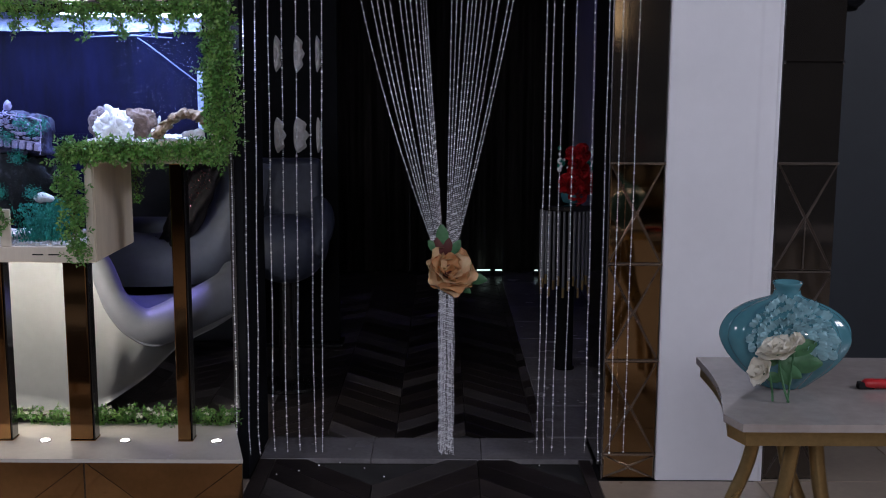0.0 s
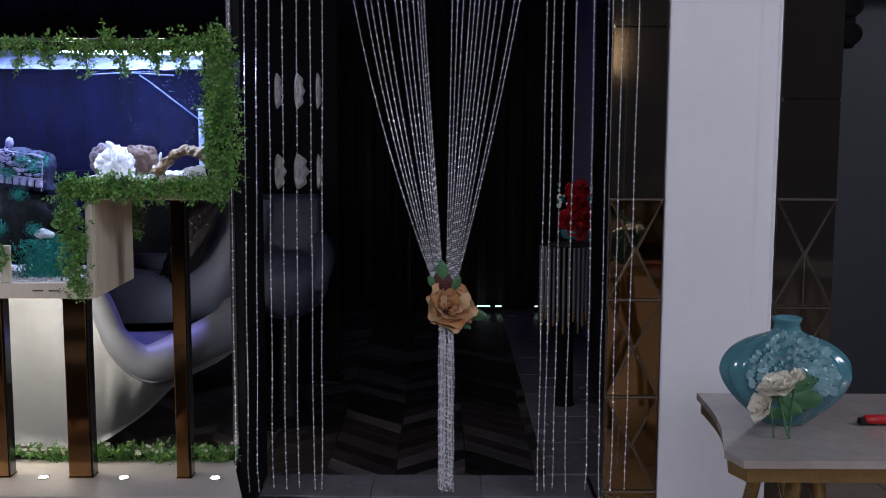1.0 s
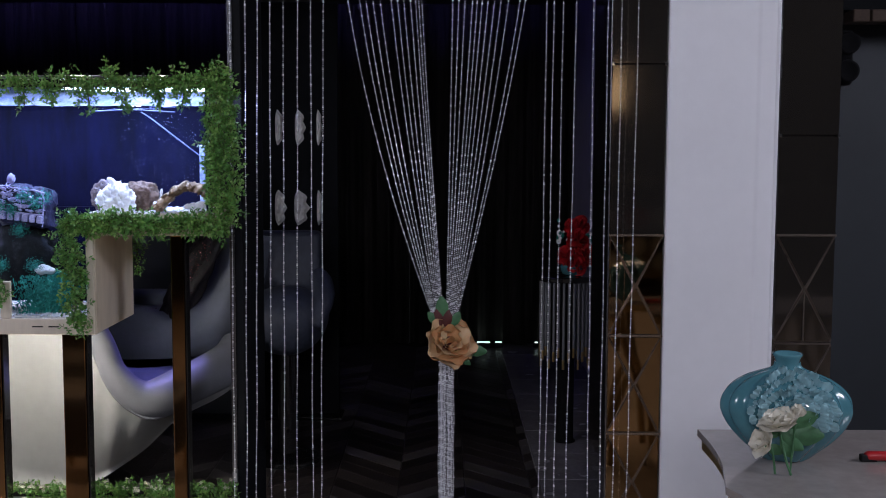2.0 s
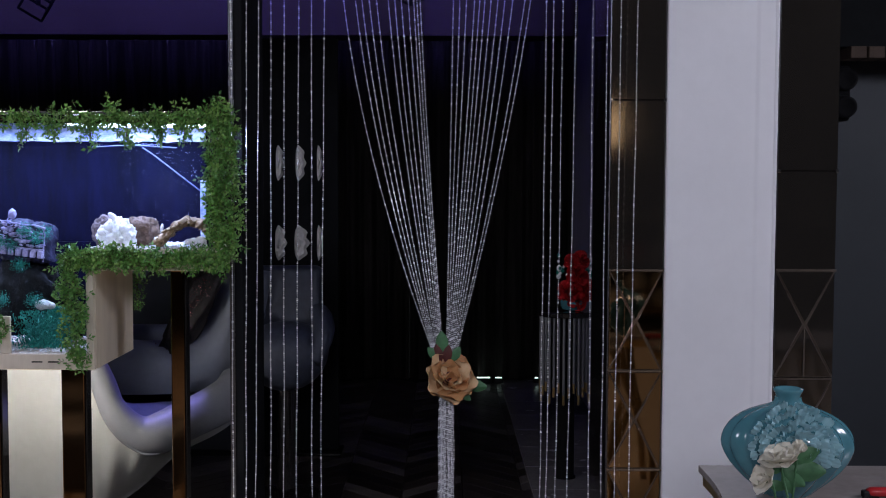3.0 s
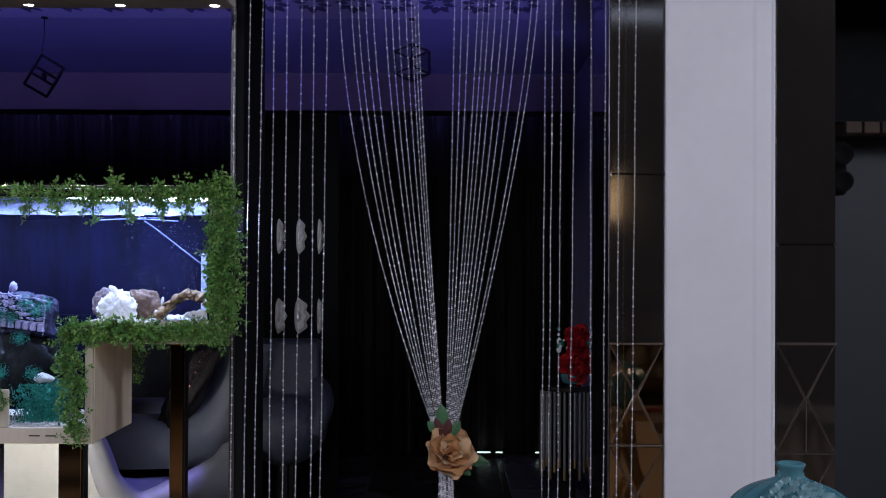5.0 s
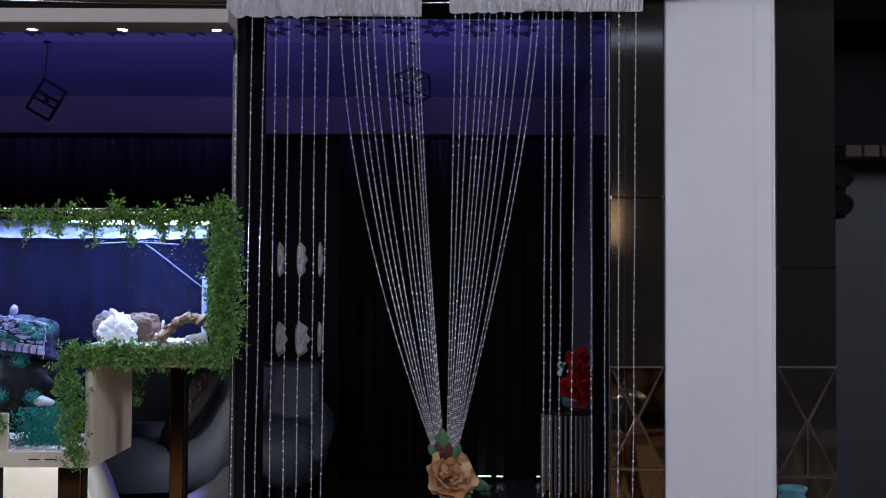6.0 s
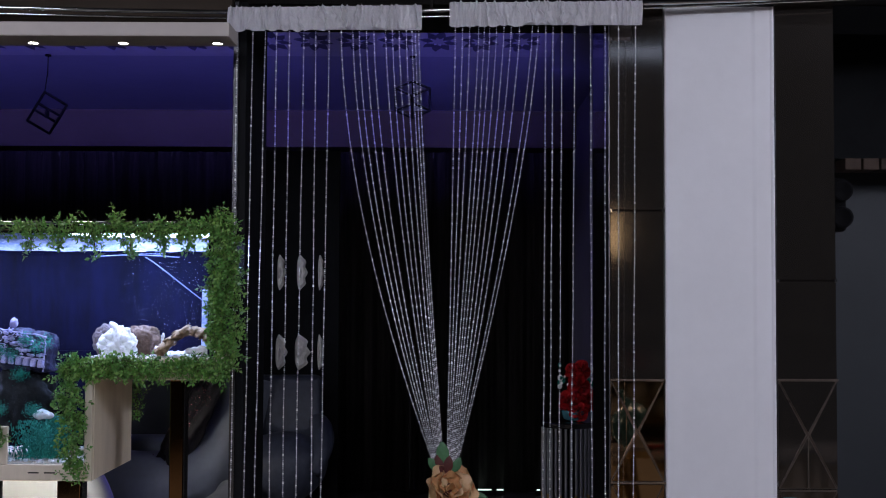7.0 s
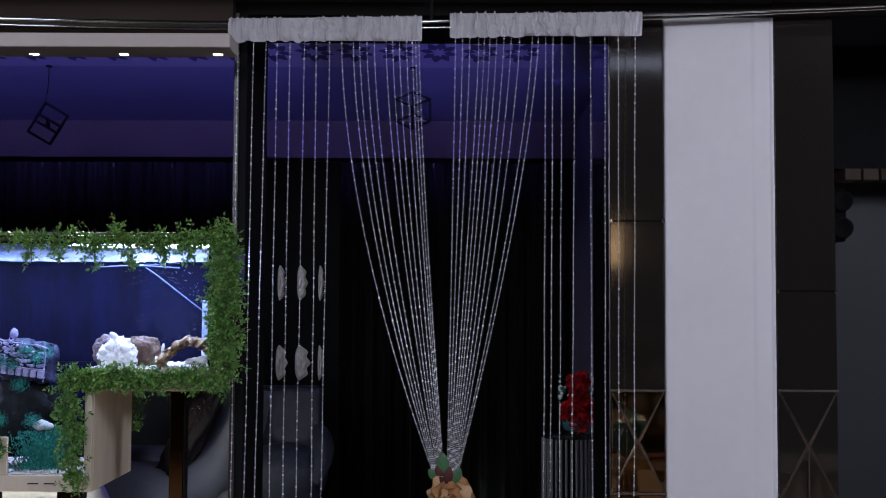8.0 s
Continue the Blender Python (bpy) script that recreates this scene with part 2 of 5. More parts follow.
def thing(name, label, category, at=(0, 0, 0), group="", kind=""):
    e = new(name)
    e.location = at
    e.empty_display_size = 0.05
    return tagged(e, label, category, group, kind)


def box(x0, x1, y0, y1, z0, z1, bevel=0.0, seg=2, bm=None):
    own = bm is None
    b = bmesh.new()
    bmesh.ops.create_cube(b, size=1.0, matrix=Matrix.Translation(((x0 + x1) / 2, (y0 + y1) / 2, (z0 + z1) / 2)) @ Matrix.Diagonal((x1 - x0, y1 - y0, z1 - z0, 1)))
    if bevel:
        bmesh.ops.bevel(b, geom=list(b.edges), offset=bevel, segments=seg, profile=0.5, affect="EDGES")
    if own:
        return b
    me = bpy.data.meshes.new("tmp")
    b.to_mesh(me)
    b.free()
    bm.from_mesh(me)
    bpy.data.meshes.remove(me)
    return bm


def lathe(profile, seg=32, centre=(0, 0, 0), flute=0, depth=0.0, squash=1.0):
    bm = bmesh.new()
    rings = []
    for r, z in profile:
        ring = []
        for k in range(seg):
            a = 2 * math.pi * k / seg
            rr = r * (1 + depth * (math.sqrt(math.sin(flute * (a + 0.9 * z) / 2) ** 2 + 0.05) - 0.6)) if flute else r
            ring.append(bm.verts.new((centre[0] + rr * math.cos(a), centre[1] + squash * rr * math.sin(a), centre[2] + z)))
        rings.append(ring)
    for a, b in zip(rings, rings[1:]):
        for k in range(seg):
            bm.faces.new((a[k], a[(k + 1) % seg], b[(k + 1) % seg], b[k]))
    bm.faces.new(list(reversed(rings[0])))
    bm.faces.new(rings[-1])
    return bm


def tube(points, radius, seg=10, bm=None, squash=None):
    """A tube along points; radius a number or a list."""
    bm = bm or bmesh.new()
    pts = [Vector(p) for p in points]
    n = len(pts)
    rad = radius if isinstance(radius, (list, tuple)) else [radius] * n
    up = Vector((0, 0, 1))
    rings = []
    for i, p in enumerate(pts):
        t = (pts[min(i + 1, n - 1)] - pts[max(i - 1, 0)]).normalized()
        a = t.cross(up)
        if a.length < 0.05:
            a = t.cross(Vector((0, 1, 0)))
        a.normalize()
        b = a.cross(t).normalized()
        rings.append([bm.verts.new(p + rad[i] * (math.cos(2 * math.pi * k / seg) * a + math.sin(2 * math.pi * k / seg) * b)) for k in range(seg)])
    for r, s in zip(rings, rings[1:]):
        for k in range(seg):
            bm.faces.new((r[k], r[(k + 1) % seg], s[(k + 1) % seg], s[k]))
    bm.faces.new(list(reversed(rings[0])))
    bm.faces.new(rings[-1])
    return bm


def smooth_path(points, n):
    """Catmull-Rom through the points."""
    P = [Vector(p) for p in points]
    P = [2 * P[0] - P[1]] + P + [2 * P[-1] - P[-2]]
    out = []
    k = len(P) - 3
    for j in range(n):
        u = j / (n - 1) * k
        i = min(int(u), k - 1)
        f = u - i
        a, b, c, d = P[i:i + 4]
        out.append(0.5 * ((2 * b) + (c - a) * f + (2 * a - 5 * b + 4 * c - d) * f * f + (3 * b - a - 3 * c + d) * f ** 3))
    return out


def prism(pts, z0, z1):
    bm = bmesh.new()
    lo = [bm.verts.new((x, y, z0)) for x, y in pts]
    hi = [bm.verts.new((x, y, z1)) for x, y in pts]
    n = len(pts)
    for k in range(n):
        bm.faces.new((lo[k], hi[k], hi[(k + 1) % n], lo[(k + 1) % n]))
    bm.faces.new(list(reversed(hi)))
    bm.faces.new(lo)
    bmesh.ops.recalc_face_normals(bm, faces=list(bm.faces))
    return bm


def setting(name, bm, material, label, category, parent=None):
    ob = link(name, bm, material, parent)
    return tagged(ob, label, category, kind="structure")


# ================= the shell: floors, walls, ceilings =================
FY = 3.95            # front plane of the pilasters
BACKY = 8.45         # back wall of the inner room
ROOF = 2.87          # ceiling of the inner room

setting("floor", box(-4.2, 4.2, -4.0, 9.0, -0.2, -0.022), GROUT, "dark screed under the laid floors", "floor")
setting("wall_north", box(-4.2, 1.6, BACKY, BACKY + 0.15, 0, 3.4), DARKWALL, "dark painted back wall behind black drapes", "wall")
setting("wall_west", box(-4.2, -4.05, -4.0, BACKY, 0, 3.4), DARKWALL, "dark painted side wall", "wall")
setting("wall_south", box(-4.2, 4.2, -4.15, -4.0, 0, 3.4), DARKWALL, "dark showroom wall", "wall")
setting("wall_east", box(4.05, 4.2, -4.0, 9.0, 0, 3.4), SLATE, "slate grey showroom wall", "wall")
setting("wall_inner_east", box(0.98, 1.2, FY + 0.47, BACKY, 0, ROOF), LILAC, "dark side wall of the inner room", "wall")
setting("ceiling", box(-4.05, 1.2, 4.0, BACKY, ROOF, ROOF + 0.1), ROOMCEIL, "pale ceiling washed with blue light", "ceiling")
setting("ceiling_showroom", box(-4.2, 4.2, -4.0, 3.45, 3.1, 3.2), BLACKCEIL, "black painted showroom ceiling", "ceiling")
setting("ceiling_side_bay", box(1.2, 4.2, 3.45, 9.0, 3.1, 3.2), BLACKCEIL, "black painted ceiling over the side bay", "ceiling")
setting("wall_side_bay", box(1.2, 4.05, 5.2, 5.35, 0, 3.1), SLATE, "slate grey wall at the end of the side bay", "wall")
setting("bulkhead", box(-4.05, 0.978, 8.08, BACKY - 0.002, 2.593, ROOF - 0.001), BULKHEAD, "dark brown painted bulkhead over the drapes", "bulkhead")
setting("fascia", box(-4.05, 4.05, 3.98, 4.42, 2.572, 3.1), LACQUER, "glossy black fascia over the openings", "fascia")
setting("soffit_beam", box(-4.05, 4.05, 3.45, 3.978, 2.62, 3.1), SOFFIT, "satin black beam above the curtain rail", "beam")
setting("wall_left_return", box(-4.05, -2.6, 3.6, 4.42, 0, 2.571), DARKWALL, "dark wall beside the aquarium opening", "wall")

# ---- white pilaster, mirror strips, door post ----


def pilaster():
    """A plastered pier with a flat face, a slightly raised margin and a rib along one edge."""
    cove = [(1.118 + 0.020 * k / 10, 3.953 - 0.003 * (1 - math.cos(math.pi * k / 10)) / 2) for k in range(11)]
    prof = [(0.803, 4.42), (0.803, 3.960), (0.805, 3.955), (0.809, 3.953)] + cove + [(1.188, 3.950), (1.192, 3.948), (1.197, 3.9475), (1.202, 3.950), (1.204, 3.956), (1.204, 4.42)]
    bm = bmesh.new()
    lo = [bm.verts.new((x, y, 0.0)) for x, y in prof]
    hi = [bm.verts.new((x, y, 2.56)) for x, y in prof]
    n = len(prof)
    for k in range(n):
        bm.faces.new((lo[k], lo[(k + 1) % n], hi[(k + 1) % n], hi[k]))
    bm.faces.new(hi)
    bm.faces.new(list(reversed(lo)))
    return bm


pier = setting("wall_pilaster", pilaster(), PLASTER, "white plastered pier between two mirror strips", "pilaster")


def mirror_strip(name, x0, x1, panels, top, joint, label, glass, mullion=False):
    """A pier faced with smoked mirror above and bevelled diamond panels below."""
    e = thing(name, label, "mirror panel", kind="structure")
    part("core", box(x0 + 0.004, x1 - 0.004, FY + 0.02, 4.42, 0, top), LACQUER, e)
    zt = panels[-1][1]
    part("panel", box(x0 + 0.003, x1 - 0.003, FY + 0.008, FY + 0.018, zt + 0.003, joint - 0.0015, 0.002, 1), SMOKE_MIRROR, e)
    part("panel", box(x0 + 0.003, x1 - 0.003, FY + 0.008, FY + 0.018, joint + 0.0015, top, 0.002, 1), SMOKE_MIRROR, e)
    part("edge_trim", box(x0 - 0.003, x0 + 0.002, FY + 0.001, FY + 0.02, 0, top), STEEL, e)
    for x in (x0 + 0.006, x1 - 0.006):
        part("clip", box(x - 0.005, x + 0.005, FY - 0.001, FY + 0.0075, joint - 0.007, joint + 0.007, 0.002, 2), CHROME, e, "small chrome clip")
    for z0, z1 in panels:
        a, b, c, d, w = x0 + 0.004, x1 - 0.004, z0 + 0.002, z1 - 0.002, 0.007
        cx, cz = (a + b) / 2, (c + d) / 2
        pts = [(a, c), (b, c), (b, d), (a, d)]
        g = 0.0085
        part("bevel_bed", box(a, b, FY + 0.0125, FY + 0.0185, c, d), BEVEL_D if mullion else BEVEL, e)
        for k in range(4):
            p, q = Vector(pts[k]), Vector(pts[(k + 1) % 4])
            m = Vector((cx, cz))
            mid = (p + q + m) / 3
            tri = [v + (mid - v).normalized() * g for v in (p, q, m)]
            y = FY + 0.004
            lift = (0.0045, 0.0015, -0.002, 0.0035)[k]
            vs = [(v.x, y + (lift if i < 2 else 0), v.y) for i, v in enumerate(tri)]
            vb = [(v.x, FY + 0.0124, v.y) for v in (p + (mid - p) * 0.02, q + (mid - q) * 0.02, m)]
            raw("facet", vs + vb, [(0, 1, 2), (0, 3, 4, 1), (1, 4, 5, 2), (2, 5, 3, 0)], [glass, BEVEL_D if mullion else BEVEL], e, slots=[0, 1, 1, 1])
        if mullion:
            part("mullion", box(cx - 0.0022, cx + 0.0022, FY + 0.001, FY + 0.012, c, cz - 0.008, 0.001, 1), BEVEL_D, e, "dull vertical bevel")
            if z1 < panels[-1][1]:
                continue
        part("rail", box(x0 + 0.001, x1 - 0.001, FY - 0.003, FY + 0.012, z1 - 0.004, z1 + 0.004, 0.0015, 1), BEVEL_D if mullion else BEVEL, e, "bevelled rail")
    return e


mirror_strip("mirror_strip_1", 0.600, 0.802, [(0.004, 0.10), (0.10, 0.462), (0.462, 0.826), (0.826, 1.195)], 2.571, 1.81, "tall bronze mirror strip with bevelled diamond panels beside the doorway", BRONZE_MIRROR)
mirror_strip("mirror_strip_2", 1.206, 1.427, [(0.004, 0.41), (0.41, 0.803), (0.803, 1.197)], 2.7, 1.557, "smoked mirror strip with bevelled diamond panels beside the white pier", SMOKE_MIRROR, True)

post = thing("door_post", "matt black post with a polished edge between aquarium and doorway", "door frame", kind="structure")
part("panel", box(-0.770, -0.726, FY + 0.003, 4.41, 0, 2.571, 0.003, 2), MATTBLACK, post)
part("edge_trim", box(-0.774, -0.754, FY - 0.006, FY + 0.002, 0.2, 2.571, 0.003, 2), STEEL, post, "polished dark steel edge strip")

# ---- left bay: plinth, sill, cornice ----
sill = thing("sill", "cream stone sill on a low plinth faced with bronze mirror tiles", "sill", kind="structure")
part("slab", prism([(-2.6, 3.545), (-0.672, 3.545), (-0.776, 3.945), (-0.776, 4.06), (-2.6, 4.06)], 0.207, 0.220), SILL, sill)
part("plinth_core", prism([(-2.6, 3.577), (-0.682, 3.577), (-0.785, 3.945), (-0.785, 4.04), (-2.6, 4.04)], 0, 0.206), BEVEL, sill)
for k in range(5):
    b0, b1 = -0.676 - 0.540 * k, -0.676 - 0.540 * (k + 1)
    a, b, c, d = b1 + 0.002, b0 - 0.002, -0.22, 0.204
    cx, cz = (a + b) / 2, (c + d) / 2
    m = Vector((cx, cz))
    pts = [(a, c), (b, c), (b, d), (a, d)]
    for j in range(1, 4):
        p, q = Vector(pts[j]), Vector(pts[(j + 1) % 4])
        mid = (p + q + m) / 3
        tri = [v + (mid - v).normalized() * 0.003 for v in (p, q, m)]
        tri = [Vector((v.x, max(v.y, 0.001))) for v in tri]
        ys = (3.562, 3.562, 3.554)
        vs = [(v.x, y, v.y) for v, y in zip(tri, ys)]
        vb = [(v.x, 3.576, v.y) for v in tri]
        raw("tile", vs + vb, [(0, 1, 2), (0, 3, 4, 1), (1, 4, 5, 2), (2, 5, 3, 0)], [BRONZE_POST, BEVEL], sill, slots=[0, 1, 1, 1])

cornice = thing("cornice", "off-white cornice beam with recessed downlights over the aquarium", "cornice", kind="structure")
part("beam", box(-2.6, -0.722, 3.60, 3.755, 2.36, 2.408, 0.004, 2), CORNICE, cornice)
part("cover", box(-2.6, -0.776, 3.92, 3.975, 2.425, 2.618), BULKHEAD, cornice)


def recessed_light(at, up, watts, group, label):
    e = thing("recessed_spotlight", label, "spotlight", at, group)
    s = 1 if up else -1
    part("bezel", lathe([(0.0165, -0.004), (0.021, -0.004), (0.021, 0.002), (0.019, 0.003), (0.0165, 0.001)], 20), CHROME, e, smooth=True)
    part("lens", lathe([(0.0155, -0.002), (0.016, 0.0022), (0.004, 0.0028)], 16), LAMPMAT, e)
    if not up:
        e.rotation_euler = (math.pi, 0, 0)
    spot_lamp("spotlight_beam", (at[0], at[1], at[2] + s * 0.012), (at[0], at[1] + (0.15 if up else 0.0), at[2] + s), watts, (1.0, 0.93, 0.82) if up else (1.0, 0.95, 0.9), 85 if up else 80)


for x in (-1.69, -1.407, -1.124, -0.800):
    recessed_light((x, 3.735, 0.2205), True, 2.4, "sill spotlights", "small lit spotlight recessed in the cream sill")
for x in (-1.70, -1.415, -1.105, -0.782):
    recessed_light((x, 3.70, 2.3595), False, 3.5, "cornice downlights", "small lit downlight recessed under the cornice")


def bronze_post(x, w):
    e = thing("bronze_post", "polished bronze square post carrying the aquarium on the sill", "post", (x, 3.76, 0.22), "aquarium posts")
    part("shaft", box(-w / 2, w / 2, -0.03, 0.03, 0.004, 0.655 if x < -1.1 else 0.985, 0.004, 2), BRONZE_POST, e)
    part("side_strip", box(w / 2 + 0.0005, w / 2 + 0.006, -0.026, 0.026, 0.004, 0.65 if x < -1.1 else 0.98, 0.002, 1), LACQUER, e)
    part("foot_plate", box(-w / 2 - 0.001, w / 2 + 0.007, -0.031, 0.031, 0, 0.004), BRONZE_POST, e)
    return e


bronze_post(-1.275, 0.080)
bronze_post(-0.912, 0.046)
bronze_post(-1.55, 0.046)

# ---- threshold ----
for k in range(3):
    x0 = -0.724 + 0.441 * k
    tagged(link("threshold_slab", box(x0 + 0.001, x0 + 0.4400, 4.17, 4.43, -0.02, 0.001, 0.002, 1), THRESH), "grey marble threshold slab in the doorway", "threshold", "threshold slabs", "structure")

# ================= curtain rail and bead curtains =================
rail = thing("curtain_rail", "long chrome curtain rail bowed along the black beam", "curtain rail")
rail_pts = smooth_path([(-2.4, 3.80, 2.535), (-1.58, 3.83, 2.515), (-0.78, 3.85, 2.507), (-0.03, 3.85, 2.516), (0.706, 3.85, 2.543), (1.57, 3.85, 2.579), (2.4, 3.80, 2.62)], 40)
part("rod", tube(rail_pts, 0.0075, 12), CHROME, rail, smooth=True)
part("rod_lower", tube([p + Vector((0, 0.02, -0.017 + 0.010 * min(1, max(0, p.x - 0.2)))) for p in rail_pts], 0.004, 8), CHROME, rail, smooth=True)
for x, z in ((-2.0, 2.525), (-0.05, 2.515), (2.2, 2.605)):
    part("bracket", box(x - 0.006, x + 0.006, 3.852, 3.90, z + 0.004, 2.64), LACQUER, rail)

random.seed(4)
OCTA = [(1, 0, 0), (0, 1, 0), (-1, 0, 0), (0, -1, 0), (0, 0, 1.0), (0, 0, -1.0)]
OCTF = [(0, 1, 4), (1, 2, 4), (2, 3, 4), (3, 0, 4), (1, 0, 5), (2, 1, 5), (3, 2, 5), (0, 3, 5)]
_b = bmesh.new()
bmesh.ops.create_icosphere(_b, subdivisions=1, radius=1.0)
ICO = [tuple(v.co) for v in _b.verts]
ICOF = [tuple(v.index for v in f.verts) for f in _b.faces]
_b.free()


def strand(pts, parent, small=0.0023, big=0.0037, step=0.0064, every=5):
    """A string of tiny beads with a larger faceted one every few."""
    V, F, S = [], [], []
    pts = [Vector(p) for p in pts]
    run, count, nextbig = random.uniform(0, step), 0, random.randint(1, every)
    for a, b in zip(pts, pts[1:]):
        length = (b - a).length
        while run <= length:
            p = a.lerp(b, run / length)
            count += 1
            large = count == nextbig
            if large:
                nextbig += every
            r = big * random.uniform(0.85, 1.1) if large else small * random.uniform(0.85, 1.1)
            src, fac = (ICO, ICOF) if large else (OCTA, OCTF)
            base = len(V)
            V += [(p.x + r * x, p.y + r * y, p.z + r * z) for x, y, z in src]
            F += [tuple(i + base for i in f) for f in fac]
            S += [1 if large else 0] * len(fac)
            run += step * (1.15 if large else 1.0)
        run -= length
    for a, b in zip(pts, pts[1:]):
        q = len(V)
        for p in (a, b):
            V += [(p.x + 0.0004, p.y, p.z), (p.x - 0.0002, p.y + 0.0004, p.z), (p.x - 0.0002, p.y - 0.0004, p.z)]
        F += [(q, q + 1, q + 4, q + 3), (q + 1, q + 2, q + 5, q + 4), (q + 2, q, q + 3, q + 5)]
        S += [2, 2, 2]
    return raw("strand", V, F, [BEAD, BEADBIG, THREAD], parent, slots=S)


def pelmet(x0, x1, z0, z1, parent, seed):
    """Gathered shimmering header: sharp irregular tucks under a ruffled heading, folded over the rail."""
    rnd = random.Random(seed)
    n, m = 620, 20
    tucks, x = [], x0
    while x < x1:
        x += rnd.choice((0.006, 0.009, 0.013, 0.021, 0.032))
        tucks.append((x, rnd.uniform(0.0020, 0.0045), rnd.uniform(0.25, 1.0), rnd.uniform(-0.45, 0.45), rnd.uniform(0.35, 1.0), rnd.choice((0, 0, 1))))
    bm = bmesh.new()
    rows = []
    for j in range(m):
        v = j / (m - 1)
        row = []
        for i in range(n):
            u = i / (n - 1)
            x = x0 + (x1 - x0) * u
            d = 0.0
            for tx, tw, ta, lean, reach, low in tucks:
                q = (x - tx - lean * 0.035 * (v - 0.2)) / (tw * (1 + 1.2 * v))
                if abs(q) < 3:
                    along = (1 - v) if not low else v
                    d += ta * math.exp(-q * q) * max(0.0, 1 - (1 - reach) * 2.0 * (1 - along))
            bulge = math.sin(math.pi * min(1, v * 1.05)) * 0.010
            crumple = 0.006 * noise.noise(Vector((x * 60, v * 1.6, seed))) + 0.002 * noise.noise(Vector((x * 170, v * 3.5, seed)))
            ruffle = (0.004 * abs(noise.noise(Vector((x * 60, 3, seed)))) + 0.004 * min(d, 1.0)) * max(0.0, 1 - v * 6)
            hem = 0.007 * noise.noise(Vector((x * 22, 1.7, seed))) * v + 0.005 * min(d, 1.2) * v
            row.append(bm.verts.new((x + 0.003 * noise.noise(Vector((x * 40, v * 6, 5))) * min(u, 1 - u) * 8, 3.836 - bulge - crumple - 0.018 * min(d, 1.5), z0 + (z1 - z0) * u - v * 0.086 + ruffle + hem)))
        rows.append(row)
    for j in range(m - 1):
        for i in range(n - 1):
            bm.faces.new((rows[j][i], rows[j + 1][i], rows[j + 1][i + 1], rows[j][i + 1]))
    bmesh.ops.solidify(bm, geom=list(bm.faces), thickness=-0.002)
    low = min(z0, z1)
    box(x0 + 0.002, x1 - 0.002, 3.864, 3.867, low - 0.07, low - 0.002, bm=bm)
    box(x0 + 0.001, x1 - 0.001, 3.834, 3.866, low - 0.003, low + 0.002, bm=bm)
    return part("pelmet", bm, FABRIC, parent, "gathered shimmering silver header", smooth=True)


TIE_Z = 0.90
CY = 3.85


def wavy(x0, z0, x1, z1, n=26, amp=0.0015, seed=0.0):
    out = []
    for k in range(n):
        u = k / (n - 1)
        w = amp * (0.3 + u * u) * math.sin(u * 23 + seed * 7)
        if u > 0.97:
            w += random.uniform(-0.006, 0.006)
        out.append((x0 + (x1 - x0) * u + w, CY + 0.6 * amp * math.sin(u * 17 + seed * 3), z0 + (z1 - z0) * u))
    return out


def gathered(x0, z0, slot, length, seed):
    """From the header to the tie, then straight down in the tassel."""
    xt = 0.008 + slot * 0.040
    bow = 1.15 + (1.6 if slot < 0 else 0.8) * abs(x0 - xt)
    pts = []
    for k in range(26):
        u = k / 25
        pts.append((x0 + (xt - x0) * u ** bow, CY - 0.004 * math.sin(seed * 5), z0 + (TIE_Z - z0) * u))
    xb = 0.013 + round((slot - math.copysign(0.06, slot)) * 5.2) * 0.0052 + 0.0012 * math.sin(seed * 3.7)   # the strings hang in a few close files
    yb = CY + 0.012 * math.sin(seed * 2.4)
    for k in range(1, 22):
        u = k / 21
        f = min(1, u * 5)
        w = 0.0015 * math.sin(u * 21 + seed * 9) + (random.uniform(-0.004, 0.004) if k == 21 else 0)
        pts.append((xt + (xb - xt) * f + w, CY + (yb - CY) * f, TIE_Z - length * u))
    return pts


left = thing("bead_curtain", "silver bead-string curtain tied to the middle beside the black post", "curtain", group="bead curtains")
pelmet(-0.774, -0.083, 2.518, 2.531, left, 1)
for k, (a, b) in enumerate(zip((-0.743, -0.687, -0.642, -0.602, -0.556, -0.504, -0.462, -0.414), (-0.748, -0.704, -0.671, -0.615, -0.568, -0.524, -0.466, -0.437))):
    strand(wavy(a, 2.44, b, 0.135 + random.uniform(-0.012, 0.012), seed=k + 1), left)
TOPS_L = (-0.372, -0.33, -0.307, -0.281, -0.255, -0.213, -0.189, -0.165, -0.139, -0.119, -0.107, -0.095)
for k, a in enumerate(TOPS_L):
    strand(gathered(a, 2.445, -1 + k * 0.075, 0.76 + random.uniform(-0.02, 0.01), k + 1), left)

right = thing("bead_curtain", "silver bead-string curtain tied to the middle before the bronze mirror", "curtain", group="bead curtains")
pelmet(0.015, 0.700, 2.539, 2.549, right, 2)
for k, (a, b) in enumerate(zip((0.359, 0.385, 0.417, 0.463, 0.519, 0.571, 0.619, 0.679), (0.347, 0.369, 0.402, 0.444, 0.522, 0.566, 0.613, 0.663))):
    strand(wavy(a, 2.465, b, 0.135 + random.uniform(-0.03, 0.02), seed=k + 20), right)
TOPS_R = (0.036, 0.062, 0.088, 0.12, 0.14, 0.16, 0.184, 0.21, 0.236, 0.266, 0.312, 0.333)
for k, a in enumerate(TOPS_R):
    strand(gathered(a, 2.46, 0.12 + k * 0.078, 0.76 + random.uniform(-0.02, 0.01), k + 30), right)

